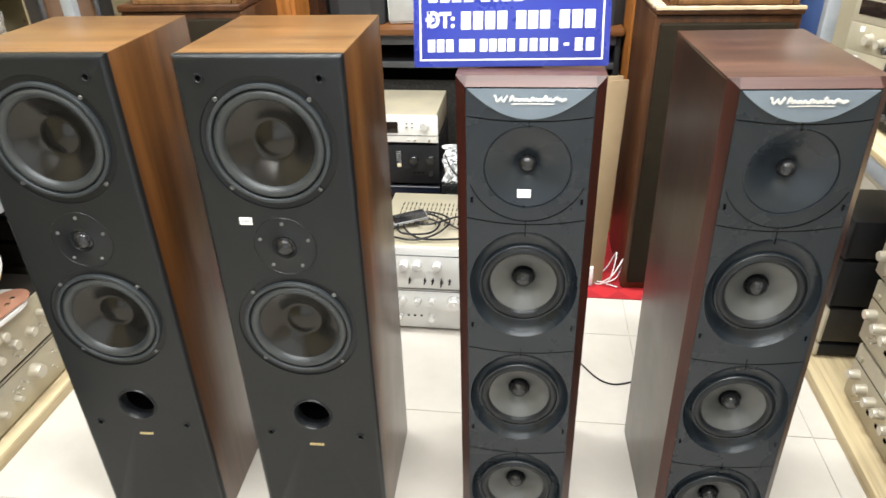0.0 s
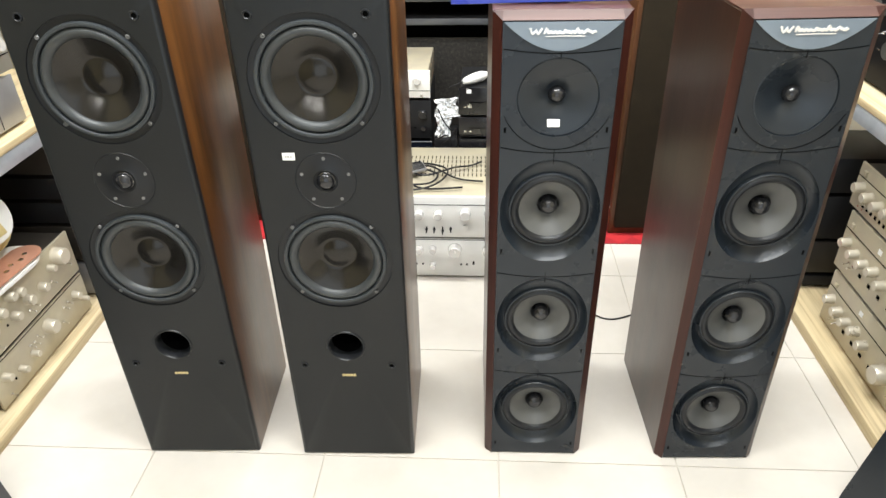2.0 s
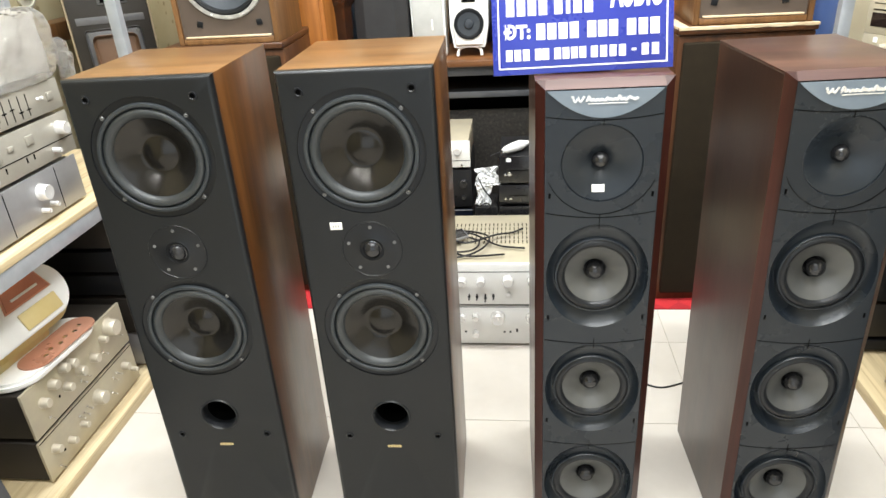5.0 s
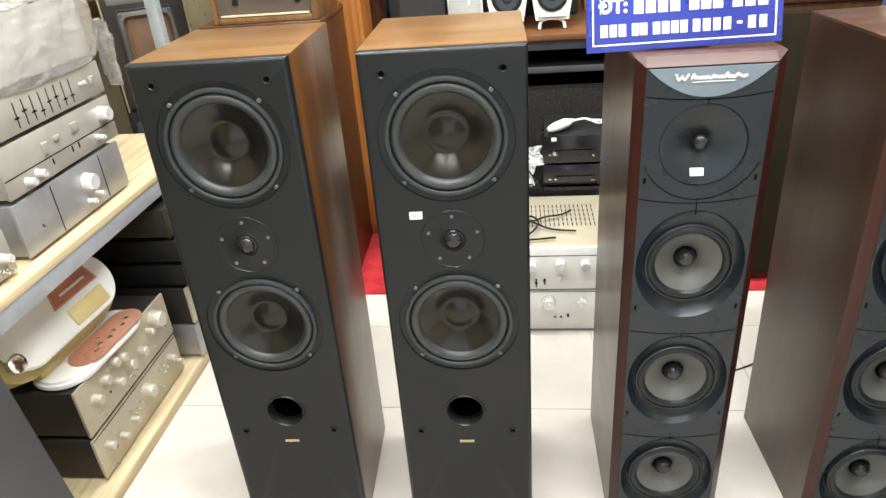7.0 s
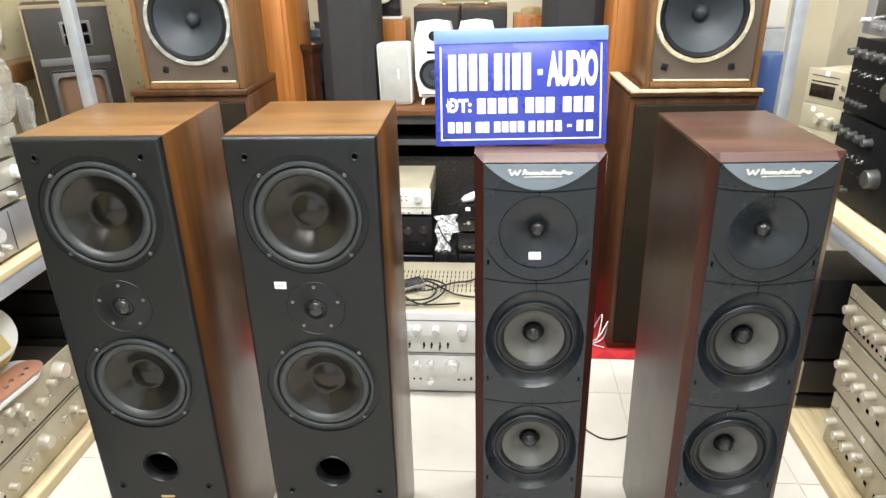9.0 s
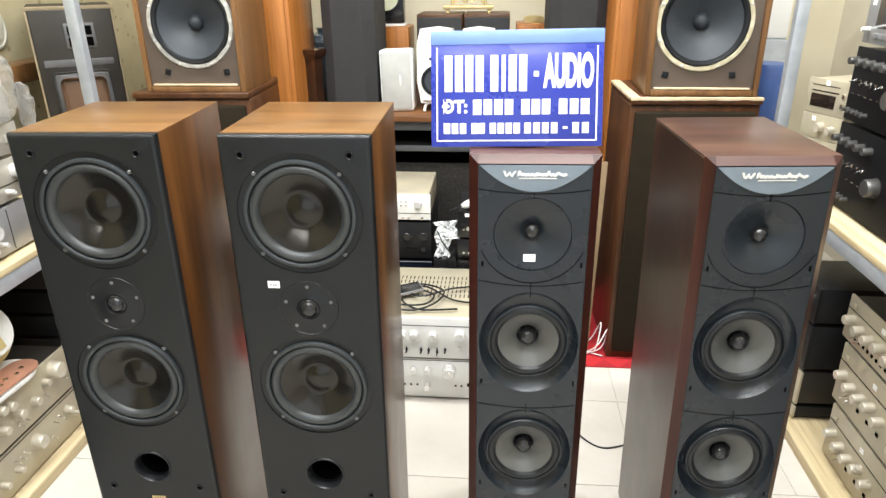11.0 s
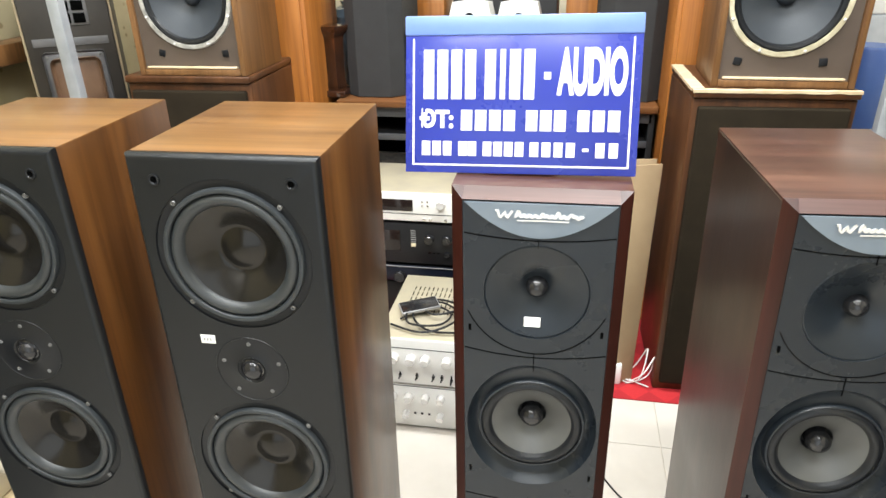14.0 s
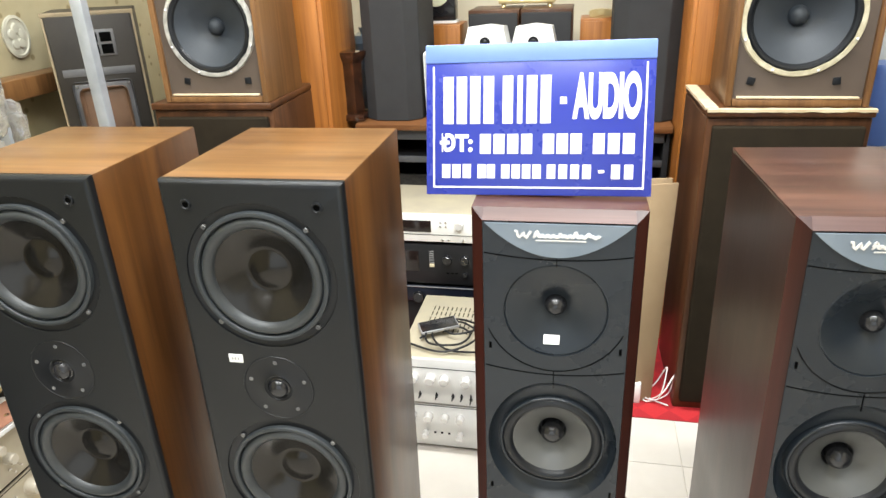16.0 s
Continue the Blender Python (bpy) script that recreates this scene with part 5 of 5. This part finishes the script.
for x, lab in ((-0.230, "black bookshelf speaker with brown top"), (-0.075, "black bookshelf speaker beside its twin")):
    bs = thing("bookshelf_speaker", ON_TABLE @ pose(x, 2.24, TT), lab, "speaker", "black bookshelf speakers")
    part("cabinet", rbox(0.15, 0.18, 0.268, 0.003, (0, 0.10, 0)), BROWN, bs)
    part("grille", rbox(0.144, 0.016, 0.255, 0.005, (0, 0.004, 0.004)), CLOTH, bs)
for x, h, lab in ((-0.390, 0.225, "orange wooden box speaker under a framed clock"), (0.075, 0.235, "red-brown wooden box under a gilt ornament")):
    b = thing("wooden_box", ON_TABLE @ pose(x, 2.29, TT), lab, "box")
    part("body", rbox(0.105, 0.14, h, 0.003, (0, 0.07, 0)), TEAK_ORANGE, b)
    part("front", rbox(0.09, 0.004, h - 0.016, 0.001, (0, -0.001, 0.008)), TEAK_ORANGE, b)
clock = thing("mantel_clock", ON_TABLE @ pose(-0.42, 2.33, TT + 0.2255), "black framed clock with pale dial on a wooden box", "clock")
part("frame", rbox(0.12, 0.05, 0.17, 0.004, (0, 0.03, 0.008)), GLOSS_BLACK, clock)
part("dial", lathe([(0.045, 0.002), (0.044, -0.002), (0.001, -0.002)], 36), plain("pale_dial", (0.6, 0.6, 0.42), (0.7, 0.7, 0.52), 9, 0.5), clock, "pale yellow dial", (0, 0.004, 0.095))
part("stand", rbox(0.13, 0.06, 0.008, 0.002, (0, 0.03, 0)), WHITE, clock)
tray = thing("gilt_stand", ON_TABLE @ pose(-0.14, 2.33, TT + 0.2685), "gilt brass clock stand on black speakers", "ornament")
part("tray", rbox(0.17, 0.07, 0.012, 0.003, (0, 0.035, 0.010)), GOLD, tray)
for x in (-0.07, 0.07):
    part("foot", lathe_z([(0.008, 0), (0.006, 0.006), (0.009, 0.011)], 12, (x, 0.01, 0)), GOLD, tray)
    part("column", lathe_z([(0.006, 0), (0.004, 0.03), (0.006, 0.09)], 12, (x * 0.8, 0.04, 0.022)), GOLD, tray)
part("arch", tube([(-0.05, 0.03, 0.03), (-0.03, 0.03, 0.045), (-0.01, 0.03, 0.032), (0.0, 0.03, 0.05), (0.01, 0.03, 0.032), (0.03, 0.03, 0.045), (0.05, 0.03, 0.03)], 0.004), GOLD, tray)
orn = thing("gilt_ornament", ON_TABLE @ pose(0.08, 2.33, TT + 0.2355), "small gilt ornament on a wooden box", "ornament")
part("body", crumpled(0.07, 0.04, 0.022, 9.0, 0.004, 6), GOLD, orn)
TORTOISE = plain("glossy_tortoise", (0.006, 0.004, 0.003), (0.060, 0.020, 0.008), 26, 0.12, 0, 0.0, coat=0.6)
vs = thing("wooden_pedestal", ON_TABLE @ pose(-0.598, 2.00, TT), "glossy turned dark wood pedestal with flared top", "ornament")
part("plinth", rbox(0.08, 0.08, 0.018, 0.003), TORTOISE, vs)
part("shaft", lathe_z([(0.030, 0.018), (0.033, 0.03), (0.029, 0.05), (0.031, 0.13), (0.033, 0.160)], 6), TORTOISE, vs)
part("cap", lathe_z([(0.034, 0.160), (0.050, 0.178), (0.052, 0.188), (0.036, 0.190)], 6), TORTOISE, vs)
pot = thing("ceramic_jar", ON_TABLE @ pose(-0.585, 2.16, TT), "blue-grey glazed jar behind a black tower speaker", "jar")
part("body", lathe_z([(0.035, 0), (0.043, 0.02), (0.040, 0.12), (0.052, 0.17), (0.060, 0.195), (0.053, 0.215), (0.03, 0.224), (0.034, 0.236), (0.024, 0.237)], 28), plain("blue_glaze", (0.03, 0.05, 0.07), (0.09, 0.12, 0.15), 16, 0.18, 0, 0.0, coat=0.5), pot)

# ---- beside and behind ----
CARD = plain("cardboard", (0.31, 0.215, 0.12), (0.38, 0.275, 0.16), 6, 0.8, 0, 0.3, 90)
for x, y, rz, lab in ((0.270, 1.955, 22, "brown cardboard sheet leaning by the table"), (0.290, 1.905, 30, "second cardboard sheet leaning against a speaker")):
    tagged(part("cardboard_sheet", rbox(0.085, 0.006, 0.665, 0.001), CARD, None, "", pose(x - 0.040, y + 0.02, 0.0045, -3, 4, rz)), lab, "cardboard", "cardboard sheets")
for k, pts in enumerate((((0.285, 1.93, 0.01), (0.315, 1.90, 0.06), (0.345, 1.93, 0.10), (0.335, 1.95, 0.02), (0.275, 1.92, 0.01), (0.255, 1.96, 0.008)), ((0.255, 1.95, 0.008), (0.305, 1.91, 0.03), (0.325, 1.94, 0.12), (0.305, 1.97, 0.05), (0.275, 1.95, 0.01), (0.335, 1.91, 0.008)))):
    tagged(part("cable", tube(pts, 0.0021), WHITE), "coiled white cable lying on the red rug", "cable", "cables")
adaptor = thing("power_adaptor", pose(0.24, 1.935, 0.004), "small white power adaptor on the rug", "adaptor")
part("body", rbox(0.03, 0.045, 0.07, 0.005), WHITE, adaptor)
tagged(part("cable", tube([(0.06, 1.72, 0.003), (0.13, 1.62, 0.003), (0.187, 1.535, 0.003), (0.232, 1.466, 0.003), (0.27, 1.439, 0.003), (0.315, 1.446, 0.003), (0.40, 1.49, 0.003), (0.495, 1.55, 0.003)], 0.0022), BLACK), "thin black wire lying across the floor tiles", "cable", "cables")

DULL_RIM = plain("raw_board_edge", (0.20, 0.155, 0.09), (0.28, 0.22, 0.135), 25, 0.7)
DULL_GREY = plain("dull_grey_frame", (0.10, 0.10, 0.105), (0.16, 0.16, 0.165), 12, 0.45, 0.3, 0.2)
PALE_PETAL = plain("pale_petal", (0.42, 0.40, 0.32), (0.50, 0.48, 0.39), 12, 0.5)
old = thing("old_speaker", pose(-1.370, 2.00, 0.635, 0, 0, 33) @ Matrix.Diagonal((0.86, 1, 1, 1)), "old black speaker with silver square driver frames", "speaker")
part("cabinet", rbox(0.285, 0.25, 0.50, 0.004, (0, 0.13, 0)), BROWN_STEEL, old)
part("front", rbox(0.265, 0.008, 0.48, 0.002, (0, 0.001, 0.01)), BROWN_STEEL, old)
part("rim", rbox(0.287, 0.012, 0.012, 0.001, (0, 0.008, 0.489)), DULL_RIM, old)
for x in (-0.139, 0.139):
    part("rim", rbox(0.007, 0.012, 0.488, 0.001, (x, 0.0075, 0.0)), DULL_RIM, old)
for x in (-0.082, 0.082):
    for z in (0.128, 0.292):
        part("screw", lathe([(0.006, 0), (0.0055, -0.002), (0.002, -0.003)], 12), SCREW, old, "", (x, -0.0068, z))
part("woofer_frame", rbox(0.19, 0.006, 0.19, 0.012, (0, -0.004, 0.115), 3), DULL_GREY, old, "grey square frame")
part("woofer", rbox(0.155, 0.006, 0.155, 0.02, (0, -0.008, 0.1325), 4), plain("rust_cone", (0.10, 0.055, 0.032), (0.15, 0.085, 0.05), 12, 0.5), old, "brown flat woofer")
part("tweeter_frame", rbox(0.10, 0.006, 0.075, 0.003, (0.02, -0.004, 0.375), 2), DULL_GREY, old)
for x in (-0.002, 0.042):
    for z in (0.381, 0.415):
        part("tweeter_cell", rbox(0.036, 0.004, 0.027, 0.001, (x, -0.007, z)), DARK, old)
part("nameplate", rbox(0.23, 0.004, 0.022, 0.001, (0, -0.003, 0.32)), DULL_GREY, old)
stand = thing("floor_speaker", pose(-1.370, 2.00, 0, 0, 0, 33) @ Matrix.Diagonal((0.86, 1, 1, 1)), "plain black floor speaker under an old speaker", "speaker")
part("cabinet", rbox(0.285, 0.25, 0.634, 0.004, (0, 0.13, 0)), BLACK, stand)
part("grille", rbox(0.26, 0.012, 0.58, 0.004, (0, 0.0, 0.02)), CLOTH, stand)

tagged(part("wall_plank", rbox(0.09, 0.46, 0.058, 0.003), TEAK, None, "", (X0 + 0.046, 1.93, 0.905)), "", "", "", "structure")
med = thing("wall_medallion", pose(X0 + 0.001, 2.01, 1.068, 0, 0, 90), "oval white flower medallion on the patterned wall", "ornament")
part("plate", rings([(0, 0, 0.050, 0.062, 0.0), (0, 0, 0.050, 0.062, -0.006), (0, 0, 0.042, 0.054, -0.008), (0, 0, 0.040, 0.052, -0.004)], 36, False, True), PALE_PETAL, med)
for k in range(5):
    a = 2 * math.pi * k / 5 + 0.3
    part("petal", rings([(0, 0, 0.015, 0.017, -0.003), (0, 0, 0.012, 0.014, -0.009), (0, 0, 0.004, 0.005, -0.010)], 18, False, True), PALE_PETAL, med, "", (0.019 * math.cos(a), 0, 0.024 * math.sin(a)))

blue = thing("blue_roll", pose(0.878, 2.33, 0, 0, 0, 0), "blue plastic drum on a grey box behind a rack", "drum")
part("drum", lathe_z([(0.056, 0.70), (0.060, 0.71), (0.060, 0.915), (0.054, 0.925)], 28), plain("blue_plastic", (0.05, 0.10, 0.30), (0.07, 0.14, 0.38), 6, 0.4), blue)
part("box", rbox(0.15, 0.15, 0.70, 0.006), GREY_SILVER, blue)
gb = thing("grey_machine", pose(0.885, 2.50, 0), "tall pale grey appliance behind the right rack".replace("right ", "steel "), "appliance")
part("body", rbox(0.22, 0.20, 0.985, 0.01, (0, 0.11, 0)), STEEL, gb)
part("top", rbox(0.21, 0.19, 0.40, 0.01, (0, 0.11, 0.985)), WHITE, gb)


# ---- dark speakers close by on either side ----
def dark_tower(label, pts, lean, h, mat):
    t = thing("dark_speaker", pose(0, 0, 0), label, "speaker")
    bm = bmesh.new()
    a = [bm.verts.new((x, y, 0)) for x, y in pts]
    b = [bm.verts.new((x + lean * h, y + 0.02 * h, h)) for x, y in pts]
    bm.faces.new(a[::-1])
    bm.faces.new(b)
    for k in range(len(a)):
        j = (k + 1) % len(a)
        bm.faces.new((a[k], a[j], b[j], b[k]))
    bmesh.ops.recalc_face_normals(bm, faces=bm.faces[:])
    bmesh.ops.bevel(bm, geom=bm.edges[:], offset=0.004, segments=2, affect="EDGES")
    part("cabinet", bm, mat, t)
    return t


GREY_CLOTH = plain("dark_grey_vinyl", (0.040, 0.040, 0.044), (0.055, 0.055, 0.060), 6, 0.5, 0, 0.3, 500)
dark_tower("dark grey vinyl speaker beside the rack", [(-1.05, 0.765), (-1.12, 0.44), (-1.42, 0.50), (-1.36, 0.82)], -0.13, 0.95, GREY_CLOTH)
dark_tower("dark slate speaker beside the amplifier rack", [(0.655, 0.855), (0.70, 0.52), (1.0, 0.56), (0.95, 0.90)], 0.17, 0.95, BAFFLE_BLUE)

# ---- floor tiles ----
TX, TY = 0.39, 0.368
me = None
for i in range(-3, 7):
    for k in range(-10, 7):
        x, y = -0.824 + TX * (i + 0.5), 0.925 + TY * (k + 0.5)
        if not (X0 + 0.05 < x < X1 - 0.05 and Y0 + 0.05 < y < Y1 - 0.05):
            continue
        if me is None:
            first = part("tile", rbox(TX - 0.002, TY - 0.002, 0.008, 0.0008, (0, 0, -0.008), 1), TILE, floor, "", (x, y, 0))
            me = first.data
        else:
            again(first, floor, (x, y, 0))
